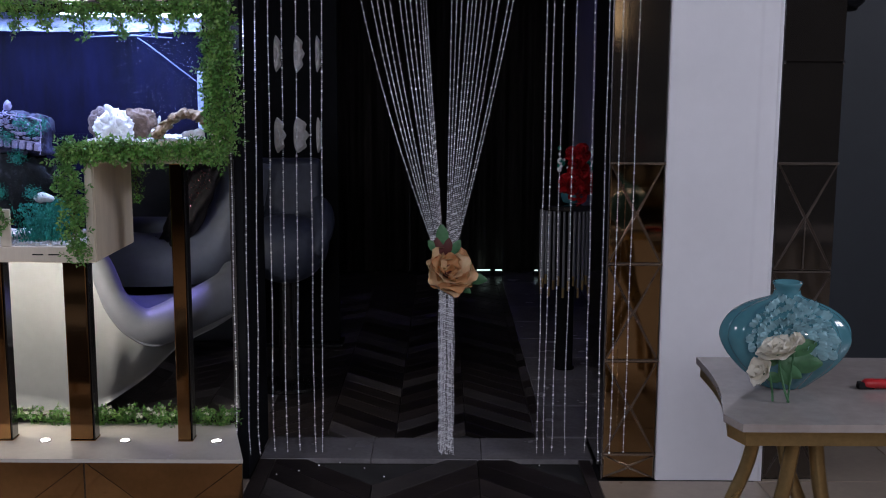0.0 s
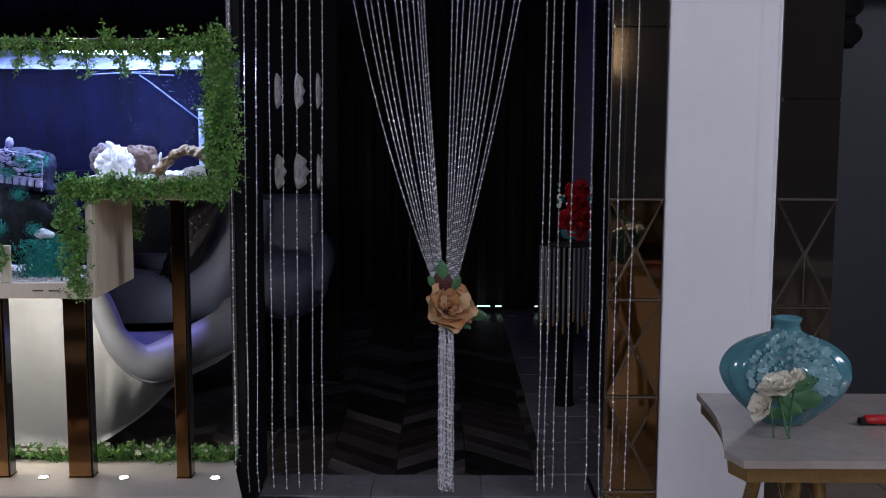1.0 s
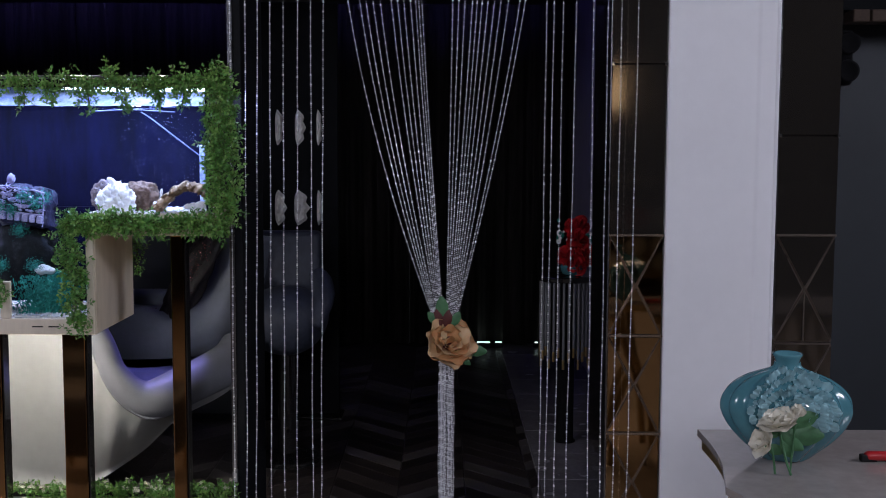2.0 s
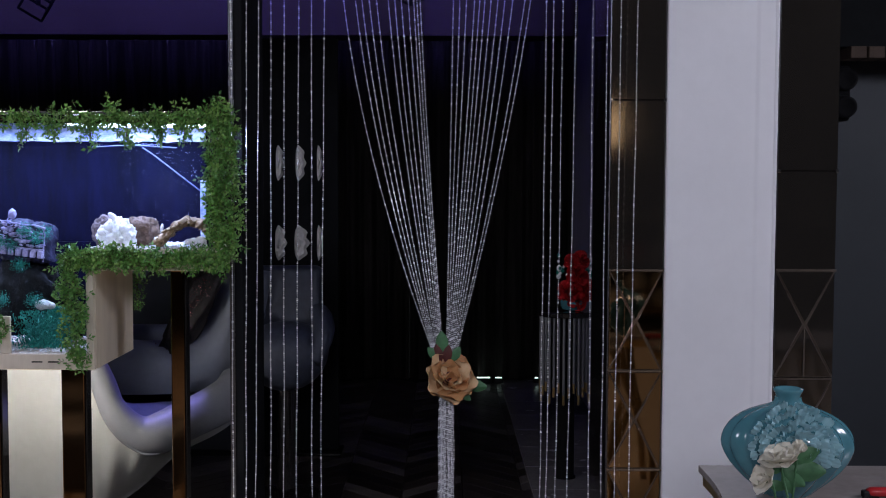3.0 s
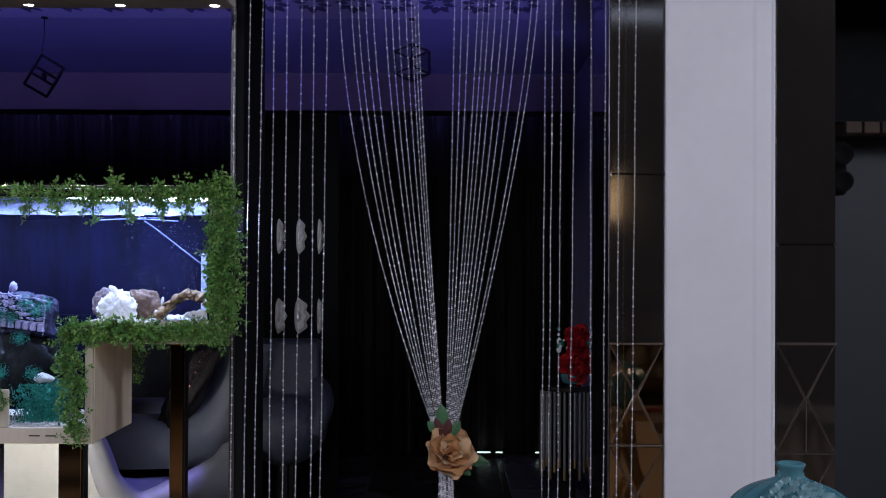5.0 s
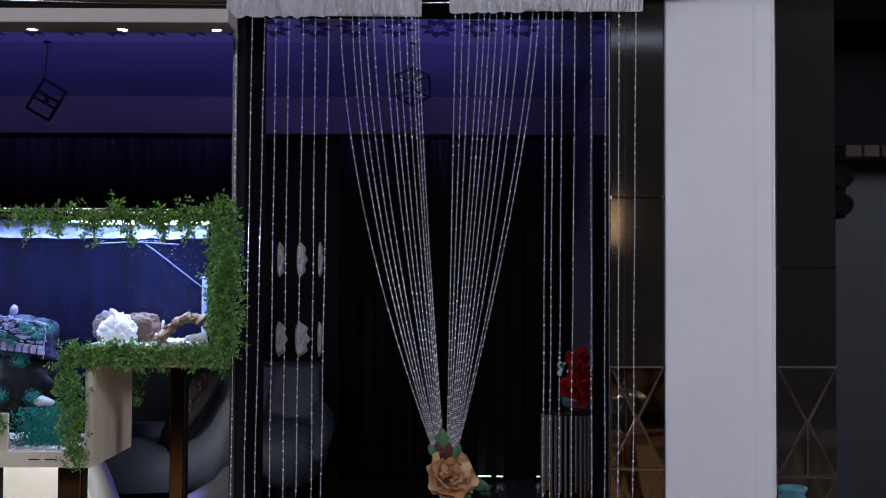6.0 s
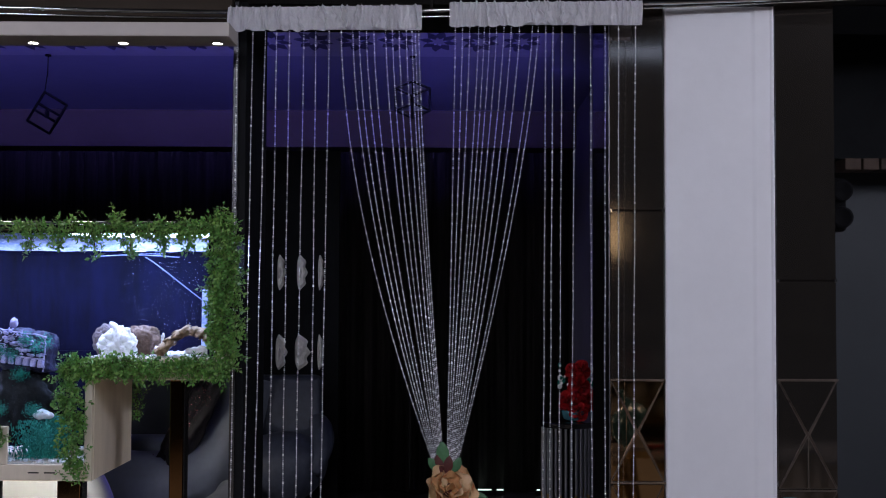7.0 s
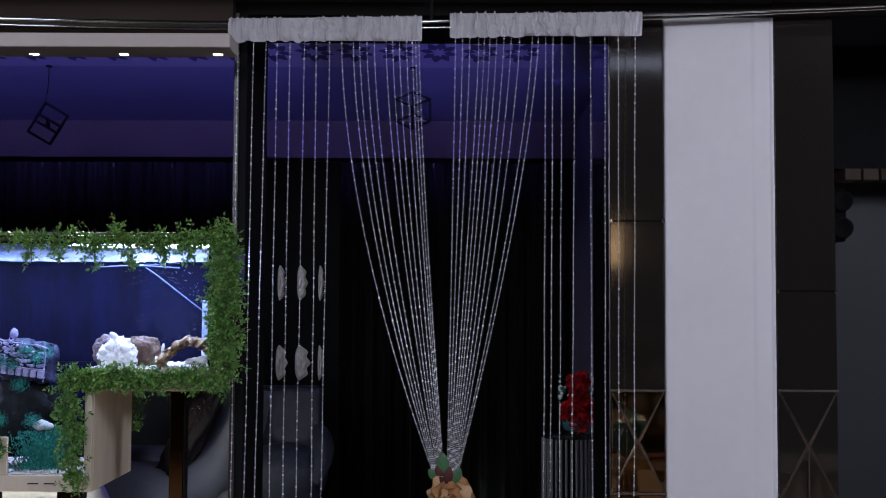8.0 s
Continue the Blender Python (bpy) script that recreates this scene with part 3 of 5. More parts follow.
for x, y in ((-0.48, 4.09), (-0.63, 3.99), (-0.40, 4.12), (-0.55, 4.03), (-0.30, 4.06), (0.38, 4.10), (-0.22, 3.97)):
    b = lathe([(0.0012, -0.0030), (0.0028, -0.0016), (0.0034, 0.0), (0.0028, 0.0016), (0.0012, 0.0030)], 8, (x, y, 0.0025))
    tagged(link("loose_bead", b, BEADBIG, smooth=True), "tiny crystal bead fallen on the dark plank floor", "bead", "fallen beads")

# ---- silk rose on the tie ----


def petal_mesh(w, h, cup, curl, n=7):
    """A cupped petal standing on its base at the origin, opening along +z."""
    verts, faces = [], []
    for i in range(n):
        v = i / (n - 1)
        half = w * math.sin(math.pi * (0.12 + 0.80 * v)) ** 0.7
        for j in range(n):
            u = 2 * j / (n - 1) - 1
            x = half * u
            y = -cup * (v * 1.2 - v * v * 0.5) - curl * max(0, v - 0.6) ** 2 * 4 + cup * 0.8 * u * u * v
            z = h * v * (1 - 0.10 * u * u) + 0.03 * h * math.sin(u * 6 + w * 90) * v * v
            verts.append((x, y, z))
    for i in range(n - 1):
        for j in range(n - 1):
            a = i * n + j
            faces.append((a, a + 1, a + n + 1, a + n))
    return verts, faces


def rose(name, label, centre, radius, mats, rings, face, leaves, category="artificial flower"):
    e = thing(name, label, category, centre)
    basis = look((0, 0, 0), face).to_3x3()          # local -z is the way it faces
    basis = basis @ Matrix.Rotation(math.pi, 3, "X")   # local +z faces out
    rnd = random.Random(int(radius * 1e5))
    for ri, (count, rad, lean, size) in enumerate(rings):
        for k in range(count):
            a = 2 * math.pi * (k + 0.5 * ri + rnd.uniform(-0.12, 0.12)) / count
            V, F = petal_mesh(radius * size * rnd.uniform(0.66, 0.84), radius * size * rnd.uniform(0.88, 1.1), radius * 0.30, radius * 0.12)
            m = Matrix.Rotation(a, 3, "Z") @ Matrix.Rotation(radians(-lean + rnd.uniform(-9, 9)), 3, "X")
            off = Matrix.Rotation(a, 3, "Z") @ Vector((0, -radius * rad, -radius * 0.25))
            W = [basis @ (m @ Vector(v) + off) for v in V]
            raw("petal", W, F, mats[(k + ri) % len(mats)], e, smooth=True)
    for x, y, ang, size, material in leaves:
        n = 6
        V, F = [], []
        for i in range(n):
            v = i / (n - 1)
            half = size * 0.29 * math.sin(math.pi * (0.06 + 0.90 * v)) ** 0.8
            for j, u in enumerate((-1, -0.5, 0, 0.5, 1)):
                V.append((half * u, size * v, -0.10 * size * abs(u) + 0.12 * size * math.sin(v * 2.5)))
        for i in range(n - 1):
            for j in range(4):
                q = i * 5 + j
                F.append((q, q + 1, q + 6, q + 5))
        m = Matrix.Rotation(radians(ang), 3, "Z")
        W = []
        for v in V:
            p = m @ Vector(v)
            W.append((x + p.x, 0.012 - p.z * 0.6, y + p.y))
        raw("leaf", W, F, material, e, smooth=True)
    return e


flower = rose("silk_rose", "large apricot silk rose with green leaves tied round the bead strings", (0.024, 3.795, 0.824), 0.064, [PETAL, PETAL_L],
              [(3, 0.05, -2, 0.62), (4, 0.18, -14, 0.86), (5, 0.30, -30, 1.08), (5, 0.40, -52, 1.18), (6, 0.42, -70, 1.0)], (0.30, -0.78, 0.55),
              [(-0.024, 0.085, 4, 0.080, ROSELEAF), (-0.040, 0.065, 40, 0.056, ROSELEAF), (0.010, 0.060, -26, 0.056, ROSELEAF), (-0.034, 0.055, 10, 0.066, BURGUNDY), (-0.012, 0.055, -8, 0.062, BURGUNDY), (0.058, -0.022, -98, 0.074, ROSELEAF), (0.038, -0.050, -128, 0.046, ROSELEAF), (0.050, -0.010, -86, 0.034, BURGUNDY)])
part("tie_band", lathe([(0.034, -0.03), (0.04, 0.0), (0.034, 0.03)], 16, (0, 0.05, 0)), BURGUNDY, flower)

# ================= aquarium =================
AX = -0.775   # right end of the tank
F0, F1 = 3.62, 4.06
tank = thing("aquarium", "stepped glass aquarium in whitewashed birch, lit blue-white", "aquarium")
part("front_pane", box(-2.2, AX - 0.012, F0 + 0.004, F0 + 0.010, 1.29, 1.725), GLASS, tank).visible_shadow = False
part("front_pane_lower", box(-2.2, -1.19, F0 + 0.004, F0 + 0.010, 0.935, 1.288), GLASS, tank).visible_shadow = False
part("end_pane", box(AX - 0.011, AX - 0.003, F0 + 0.004, F1, 1.29, 1.725), NAVY, tank, "dark end panel")
part("back_pane", box(-2.2, AX - 0.012, F1 - 0.012, F1 - 0.002, 1.287, 1.650), NAVY, tank, "dark navy back panel")
part("back_pane_lower", box(-2.2, -1.19, F1 - 0.012, F1 - 0.002, 0.935, 1.286), NAVY, tank, "dark navy back panel")
part("inner_side_pane", box(-1.1885, -1.1882, F0 + 0.012, F1 - 0.014, 0.94, 1.21), NAVY, tank)
part("back_hood", box(-2.2, AX - 0.012, F1 - 0.014, F1 - 0.002, 1.652, 1.725), TANKWHITE, tank, "white back panel under the lamp")
part("top_bar", box(-2.2, AX, F0, F0 + 0.012, 1.728, 1.740, 0.002, 1), CHROME, tank, "bright top bar")
part("valance", box(-2.2, AX - 0.013, F0 + 0.0105, F0 + 0.0125, 1.700, 1.7275), BLACKPLASTIC, tank, "dark strip behind the top bar")
part("lid", box(-2.2, AX, F0 + 0.013, F1, 1.728, 1.736), BLACKPLASTIC, tank, "black lid")
for k in range(24):
    x = AX - 0.03 - 0.046 * k
    part("lid_clip", box(x, x + 0.006, F0 - 0.003, F0 + 0.014, 1.7405, 1.748), BLACKPLASTIC, tank)
part("lamp_strip", box(-1.34, AX - 0.03, 3.80, 3.84, 1.705, 1.722, 0.003, 1), LEDMAT, tank, "glowing white lamp strip")
part("lamp_strip", box(-1.30, AX - 0.03, 3.93, 3.97, 1.705, 1.722, 0.003, 1), LEDMAT, tank, "glowing white lamp strip")
area_lamp("tank_light", (-1.4, 3.84, 1.70), (-1.4, 3.84, 1.0), 1.4, 0.16, 22.0, (0.52, 0.63, 1.0))
# birch frame
part("frame_bottom", box(-1.185, -0.777, F0 - 0.003, F1, 1.213, 1.285, 0.003, 2), BIRCH, tank)
part("frame_side", box(-1.188, -1.162, F0 - 0.006, F1 + 0.005, 0.880, 1.2125, 0.003, 2), BIRCH, tank)
part("frame_floor", box(-2.2, -1.189, F0 - 0.004, F1, 0.880, 0.934, 0.003, 2), BIRCH, tank)
for x in (-1.372, -1.318):
    part("slot", box(x, x + 0.036, F0 - 0.0055, F0 - 0.003, 0.905, 0.909), BLACKPLASTIC, tank)
part("frame_stile", box(-1.475, -1.440, F0 - 0.008, F0 + 0.003, 0.935, 1.06, 0.002, 1), BIRCH, tank)
part("inner_ledge", box(-1.372, -1.191, 3.80, 3.84, 0.936, 0.958, 0.002, 1), BIRCH, tank)
part("side_panel", box(-1.1615, -1.158, F0 + 0.006, F1, 0.884, 1.210), BIRCH, tank)
part("underlight", box(-2.2, -1.30, 3.86, 3.89, 0.866, 0.8795, 0.002, 1), LAMPMAT, tank, "slim lit strip under the tank floor")
area_lamp("underlight_glow", (-1.84, 3.90, 0.864), (-1.97, 4.45, 0.42), 0.62, 0.03, 13.5, (1.0, 0.96, 0.90))
# water surface with ripples
wb = bmesh.new()
bmesh.ops.create_grid(wb, x_segments=70, y_segments=20, size=0.5)
for v in wb.verts:
    v.co.x, v.co.y = -1.46 + v.co.x * 1.46, 3.838 + v.co.y * 0.40
    v.co.z = 1.641 + 0.006 * noise.noise(Vector((v.co.x * 9, v.co.y * 14, 0))) + 0.003 * noise.noise(Vector((v.co.x * 30, v.co.y * 40, 2)))
part("water_surface", wb, WATER, tank, "rippled bright water surface", smooth=True).visible_shadow = False


def lump(centre, size, seed, rough=0.35, sub=4, freq=2.2):
    bm = bmesh.new()
    bmesh.ops.create_icosphere(bm, subdivisions=sub, radius=1.0)
    for v in bm.verts:
        p = v.co.copy()
        d = 1 + rough * noise.noise(p * freq + Vector((seed, seed * 2, 0))) + rough * 0.5 * noise.noise(p * freq * 3 + Vector((0, seed, 7))) + rough * 0.28 * noise.noise(p * freq * 8 + Vector((seed, 0, 3)))
        v.co = Vector((centre[0] + p.x * size[0] * d, centre[1] + p.y * size[1] * d, centre[2] + p.z * size[2] * d))
    return bm


# beds of white gravel: small stones
def gravel_bed(name, x0, x1, y0, y1, z, n, seed, label):
    rnd = random.Random(seed)
    V, F = [], []
    for _ in range(n):
        x, y, r = rnd.uniform(x0, x1), rnd.uniform(y0, y1), rnd.uniform(0.003, 0.007)
        base = len(V)
        V += [(x + r * a * rnd.uniform(0.8, 1.3), y + r * b, z + r * 0.6 * c + r * 0.4) for a, b, c in ICO]
        F += [tuple(i + base for i in f) for f in ICOF]
    ob = raw(name, V, F, GRAVEL, smooth=True)
    return tagged(ob, label, "gravel", kind="stuff")


gravel_bed("gravel", -1.18, AX - 0.03, 3.64, 4.02, 1.286, 1100, 3, "white gravel bed on the shallow tank floor")
gravel_bed("gravel", -1.6, -1.2, 3.64, 4.02, 0.936, 900, 5, "pale gravel bed on the deep tank floor")
tagged(link("rock", lump((-1.150, 3.725, 1.338), (0.043, 0.045, 0.055), 3, 0.30, 5, 1.6), PALEROCK, smooth=True), "pale lavender rock behind the white coral", "rock", "tank rocks")
tagged(link("rock", lump((-1.045, 3.77, 1.325), (0.068, 0.05, 0.066), 9, 0.30, 5, 1.7), ROCK, smooth=True), "brown layered rock on the gravel", "rock", "tank rocks")
cor = lump((-1.104, 3.685, 1.322), (0.056, 0.035, 0.056), 5, 0.42, 5, 2.6)
rnd = random.Random(8)
for k in range(9):
    a = rnd.uniform(0.2, 2.9)
    p = Vector((-1.108 + 0.03 * math.cos(a), 3.675, 1.330 + 0.02 * math.sin(a)))
    q = p + Vector((0.022 * math.cos(a), rnd.uniform(-0.02, 0.0), 0.024 * rnd.uniform(0.5, 1.1) * math.sin(a)))
    tube([p, p.lerp(q, 0.6) + Vector((0.003, 0, 0.002)), q], [0.016, 0.015, 0.009], 9, cor)
tube(smooth_path([(-1.098, 3.675, 1.34), (-1.104, 3.675, 1.375), (-1.112, 3.675, 1.392), (-1.127, 3.675, 1.402)], 9), [0.016, 0.014, 0.012, 0.011, 0.0105, 0.010, 0.009, 0.007, 0.004], 9, cor)
tagged(link("coral", cor, CORAL, smooth=True), "bright white knobbly coral before the rocks", "coral")
ant = tube(smooth_path([(-0.985, 3.72, 1.315), (-0.95, 3.72, 1.312), (-0.928, 3.72, 1.33), (-0.925, 3.72, 1.352)], 12), [0.007] * 10 + [0.005, 0.003], 8)
tube(smooth_path([(-0.955, 3.72, 1.315), (-0.96, 3.72, 1.34), (-0.957, 3.72, 1.366)], 8), [0.006] * 6 + [0.005, 0.002], 8, ant)
tagged(link("coral", ant, CORAL, smooth=True), "thin white antler-shaped coral on the gravel", "coral")
arch = bmesh.new()
tube(smooth_path([(-0.965, 3.69, 1.297), (-0.935, 3.69, 1.325), (-0.893, 3.69, 1.363), (-0.848, 3.69, 1.372), (-0.805, 3.70, 1.355), (-0.775, 3.71, 1.31)], 90), [0.0155 + 0.003 * math.sin(k * 0.6) for k in range(90)], 30, arch)
for v in arch.verts:
    v.co += Vector((0.006, 0.012, 0.008)) * (noise.noise(v.co * 55) + 0.8 * noise.noise(v.co * 150))
    v.co.y = 3.70 + (v.co.y - 3.70) * 2.4
tagged(link("driftwood", arch, BARK, smooth=True), "arched brown driftwood hide on white gravel", "driftwood")
for k, (x, r) in enumerate(((-0.845, 0.014), (-0.82, 0.017), (-0.79, 0.013), (-0.865, 0.011))):
    tagged(link("pebble", lump((x, 3.70, 1.300 + r * 0.5), (r * 1.3, r, r), k + 2, 0.15, 2), CORAL, smooth=True), "white pebble under the driftwood arch", "pebble", "tank pebbles")

# toppled ruin ornament on a mossy mound
ruin = thing("ruin_ornament", "toppled painted castle-ruin ornament overgrown with green moss", "aquarium ornament", (-1.435, 3.78, 1.305))
mr = Matrix.Rotation(radians(7), 4, "Y")
bm = box(-0.085, 0.078, -0.07, 0.07, -0.065, 0.06, 0.006, 2)
bmesh.ops.subdivide_edges(bm, edges=list(bm.edges), cuts=9, use_grid_fill=True)
for v in bm.verts:
    v.co += 0.009 * Vector((noise.noise(v.co * 85), noise.noise(v.co * 85 + Vector((3, 0, 0))), noise.noise(v.co * 85 + Vector((0, 4, 0)))))
    v.co.x *= 1 - 0.25 * (v.co.z / 0.06) * 0.5
    v.co += 0.020 * Vector((noise.noise(v.co * 30), noise.noise(v.co * 30 + Vector((5, 0, 0))), noise.noise(v.co * 30 + Vector((0, 9, 0)))))
bm.transform(mr)
part("wall", bm, CASTLE, ruin, smooth=True)
for k in range(7):
    bm = box(-0.088 + k * 0.025, -0.088 + k * 0.025 + 0.019, -0.086, -0.066, -0.050, -0.024, 0.003, 1)
    bm.transform(mr)
    part("stone", bm, CASTLE_EDGE, ruin)
rn = random.Random(5)
for k in range(54):
    x, z, q = rn.uniform(-0.082, 0.074), rn.choice((-0.012, 0.004, 0.020, 0.036, 0.050)) + rn.uniform(-0.004, 0.004), rn.uniform(0.0035, 0.0085)
    bm = lump((x, -0.080 + rn.uniform(-0.004, 0.006), z), (q * 1.3, q * 0.7, q * 0.75), k, 0.5, 2)
    bm.transform(mr)
    part("stone", bm, CASTLE_EDGE, ruin, smooth=True)
for k in range(20):
    x, z = rn.uniform(-0.08, 0.072), rn.uniform(-0.02, 0.056)
    a = rn.uniform(0, 3.14)
    pts = [(x, -0.083 + rn.uniform(-0.006, 0.004), z)]
    for j in range(3):
        a += rn.uniform(-0.9, 0.9)
        pts.append((pts[-1][0] + 0.011 * math.cos(a), -0.083 + rn.uniform(-0.007, 0.004), pts[-1][2] + 0.008 * math.sin(a)))
    bm = tube(smooth_path(pts, 8), [0.0010, 0.0016, 0.0020, 0.0022, 0.0022, 0.0020, 0.0016, 0.0010], 6)
    bm.transform(mr)
    part("relief_band", bm, CASTLE_EDGE, ruin)
for p, q in (((-0.085, -0.078, 0.062), (0.076, -0.078, 0.056)), ((0.078, -0.078, 0.055), (0.082, -0.078, -0.06)), ((-0.088, -0.08, -0.022), (0.08, -0.08, -0.022)), ((-0.05, -0.078, 0.06), (-0.056, -0.02, 0.064))):
    P, Q = Vector(p), Vector(q)
    bm = tube([P.lerp(Q, i / 9) + 0.006 * Vector((noise.noise(P * 9 + Vector((i, 0, 0))), 0, noise.noise(P * 9 + Vector((0, i, 0))))) for i in range(10)], 0.0028, 6)
    bm.transform(mr)
    part("stone_edge", bm, CASTLE_EDGE, ruin)
part("figurine_knob", lump((-0.045, -0.03, 0.092), (0.013, 0.012, 0.018), 2, 0.3, 3), CASTLE_EDGE, ruin, smooth=True)
part("mound", lump((-0.02, 0.02, -0.19), (0.12, 0.09, 0.14), 6, 0.35), DARKROCK, ruin, smooth=True)
rnd = random.Random(12)
V, F = [], []
for _ in range(3200):
    a = rnd.choice(((-0.03, -0.085, -0.015), (0.06, -0.09, 0.01), (0.02, -0.088, 0.035), (-0.07, -0.085, 0.0), (0.0, -0.09, -0.08), (0.075, -0.06, 0.03), (-0.06, -0.1, -0.2), (0.05, -0.1, -0.2)))
    p = Vector(a) + Vector((rnd.gauss(0, 0.013), rnd.gauss(0, 0.010), rnd.gauss(0, 0.011)))
    d = Vector((rnd.gauss(0, 1), rnd.gauss(0, 1), rnd.gauss(0.4, 1))).normalized() * rnd.uniform(0.003, 0.007)
    s = d.orthogonal().normalized() * 0.0016
    base = len(V)
    V += [p - s, p + s, p + d]
    F.append((base, base + 1, base + 2))
raw("moss", V, F, ALGAE, ruin, "bright green moss")
tagged(link("rock", lump((-1.36, 3.86, 0.985), (0.09, 0.07, 0.075), 15, 0.4), DARKROCK, smooth=True), "dark mossy rock on the deep tank floor", "rock", "tank rocks")
for k, (x, r) in enumerate(((-1.40, 0.016), (-1.375, 0.02), (-1.35, 0.013), (-1.42, 0.012))):
    tagged(link("pebble", lump((x, 3.74, 1.075 + r * 0.5), (r * 1.4, r, r), k + 5, 0.2, 2), CORAL, smooth=True), "white pebble before the mossy ledge", "pebble", "tank pebbles")
ledge = lump((-1.38, 3.80, 1.02), (0.10, 0.06, 0.055), 21, 0.35)
tagged(link("rock", ledge, ALGAE, smooth=True), "rock ledge coated with teal moss", "rock", "tank rocks")


def weed(x, y, z, n, h, seed):
    rn = random.Random(seed)
    V, F = [], []
    for _ in range(n):
        px, py = x + rn.gauss(0, 0.045), y + rn.gauss(0, 0.03)
        pz = z + rn.uniform(0, h)
        d = Vector((rn.gauss(0, 0.7), rn.gauss(0, 0.5), 1)).normalized() * rn.uniform(0.005, 0.013)
        s = d.orthogonal().normalized() * 0.0016
        b = len(V)
        p = Vector((px, py, pz))
        V += [p - s, p + s, p + d * 0.6 + s * 1.2, p + d, p + d * 0.6 - s * 1.2]
        F.append((b, b + 1, b + 2, b + 3, b + 4))
    return V, F


V, F = weed(-1.36, 3.72, 0.94, 3400, 0.125, 3)
tagged(raw("water_plant", V, F, ALGAE), "low teal-green water plant in the deep tank end", "water plant")
tagged(link("air_hose", tube(smooth_path([(-0.865, 3.95, 1.468), (-0.93, 3.95, 1.517), (-1.00, 3.95, 1.571), (-1.05, 3.95, 1.609), (-1.085, 3.95, 1.632)], 24), 0.0022, 8), TUBE, smooth=True), "translucent blue air hose across the tank", "air hose")
tagged(link("air_hose", tube(smooth_path([(-1.25, 3.9, 1.632), (-1.1, 3.88, 1.637), (-0.95, 3.9, 1.630)], 16), 0.002, 8), TUBE, smooth=True), "translucent hose floating at the water surface", "air hose")
tagged(link("filter_box", box(-0.868, -0.846, 3.90, 3.98, 1.31, 1.515, 0.004, 2), TANKWHITE), "slim pale filter box at the end of the tank", "filter")
rnd = random.Random(31)
V, F = [], []
for _ in range(400):
    x = rnd.choice((rnd.uniform(-1.12, -0.86), rnd.gauss(-0.96, 0.07)))
    if not -1.17 < x < -0.80:
        continue
    y, z, r = rnd.uniform(3.7, 4.0), rnd.uniform(1.36, 1.62), rnd.choice((0.0004, 0.0005, 0.0008, 0.0011))
    b = len(V)
    V += [(x + r * p, y + r * q, z + r * s) for p, q, s in OCTA]
    F += [tuple(i + b for i in f) for f in OCTF]
tagged(raw("air_bubbles", V, F, BUBBLE), "fine rising air bubbles over the rocks", "bubbles", kind="stuff")


# ---- boxwood garlands ----
def garland(name, label, paths, n, spread, seed, size=0.011, sprigs=0, flowers=0):
    """Runs of small pointed leaves in sprigs along paths; every sprig has a stem and paired leaves."""
    e = thing(name, label, "artificial garland")
    rn = random.Random(seed)
    V = {0: [], 1: []}
    F = {0: [], 1: []}
    stems = bmesh.new()
    total = sum(sum((Vector(b) - Vector(a)).length for a, b in zip(p, p[1:])) for p in paths)
    for path in paths:
        plen = sum((Vector(b) - Vector(a)).length for a, b in zip(path, path[1:]))
        tube(smooth_path(path, 12), 0.003, 5, stems)
        count = int(n * plen / total)
        dense = smooth_path(path, 60)
        for s in range(count):
            c = dense[rn.randrange(60)].copy()
            c += Vector((rn.gauss(0, spread[0]), -abs(rn.gauss(0, spread[1])), rn.gauss(0, spread[2])))
            d = Vector((rn.gauss(0, 0.8), -0.5 + rn.gauss(0, 0.5), rn.gauss(0.0, 0.8))).normalized()
            length = rn.uniform(0.014, 0.032)
            tube([c, c + d * length], 0.0008, 3, stems)
            side = d.orthogonal().normalized()
            turn = rn.uniform(0, 6.28)
            kind = 1 if rn.random() < 0.38 else 0
            for j in range(5):
                at = c + d * length * (0.2 + 0.8 * j / 4)
                sd = Matrix.Rotation(turn + j * 2.4, 3, d) @ side
                ld = (sd * 0.9 + d * 0.55).normalized()
                wd = ld.cross(d)
                wd = wd.normalized() if wd.length > 0.01 else ld.orthogonal().normalized()
                up = ld.cross(wd)
                L = size * rn.uniform(0.7, 1.3)
                W = L * 0.31
                vs = V[kind]
                b = len(vs)
                vs += [at, at + ld * L * 0.45 - wd * W + up * W * 0.5, at + ld * L * 0.5, at + ld * L * 0.45 + wd * W + up * W * 0.5, at + ld * L - up * W * 0.3]
                F[kind] += [(b, b + 1, b + 2), (b, b + 2, b + 3), (b + 1, b + 4, b + 2), (b + 2, b + 4, b + 3)]
    tagged(part("stem", stems, STEM, e), "thin brown stems", kind="stuff")
    tagged(raw("leaves", V[0], F[0], LEAF, e), "dark green boxwood leaves", kind="stuff")
    tagged(raw("leaves", V[1], F[1], LEAF_L, e), "lighter young leaves", kind="stuff")
    if flowers:
        FV, FF = [], []
        for _ in range(flowers):
            path = smooth_path(rn.choice(paths), 40)
            c = path[rn.randrange(40)] + Vector((rn.gauss(0, spread[0]), -abs(rn.gauss(0, spread[1])) - 0.01, abs(rn.gauss(0, spread[2])) + 0.012))
            for j in range(5):
                a = 1.2566 * j
                p, q = Vector((math.cos(a), -0.4, math.sin(a))) * 0.005, Vector((math.cos(a + 0.6), -0.4, math.sin(a + 0.6))) * 0.005
                b = len(FV)
                FV += [c, c + p, c + (p + q) * 0.9, c + q]
                FF.append((b, b + 1, b + 2, b + 3))
        tagged(raw("blossoms", FV, FF, BLOSSOM, e), "tiny white blossoms", kind="stuff")
    return e


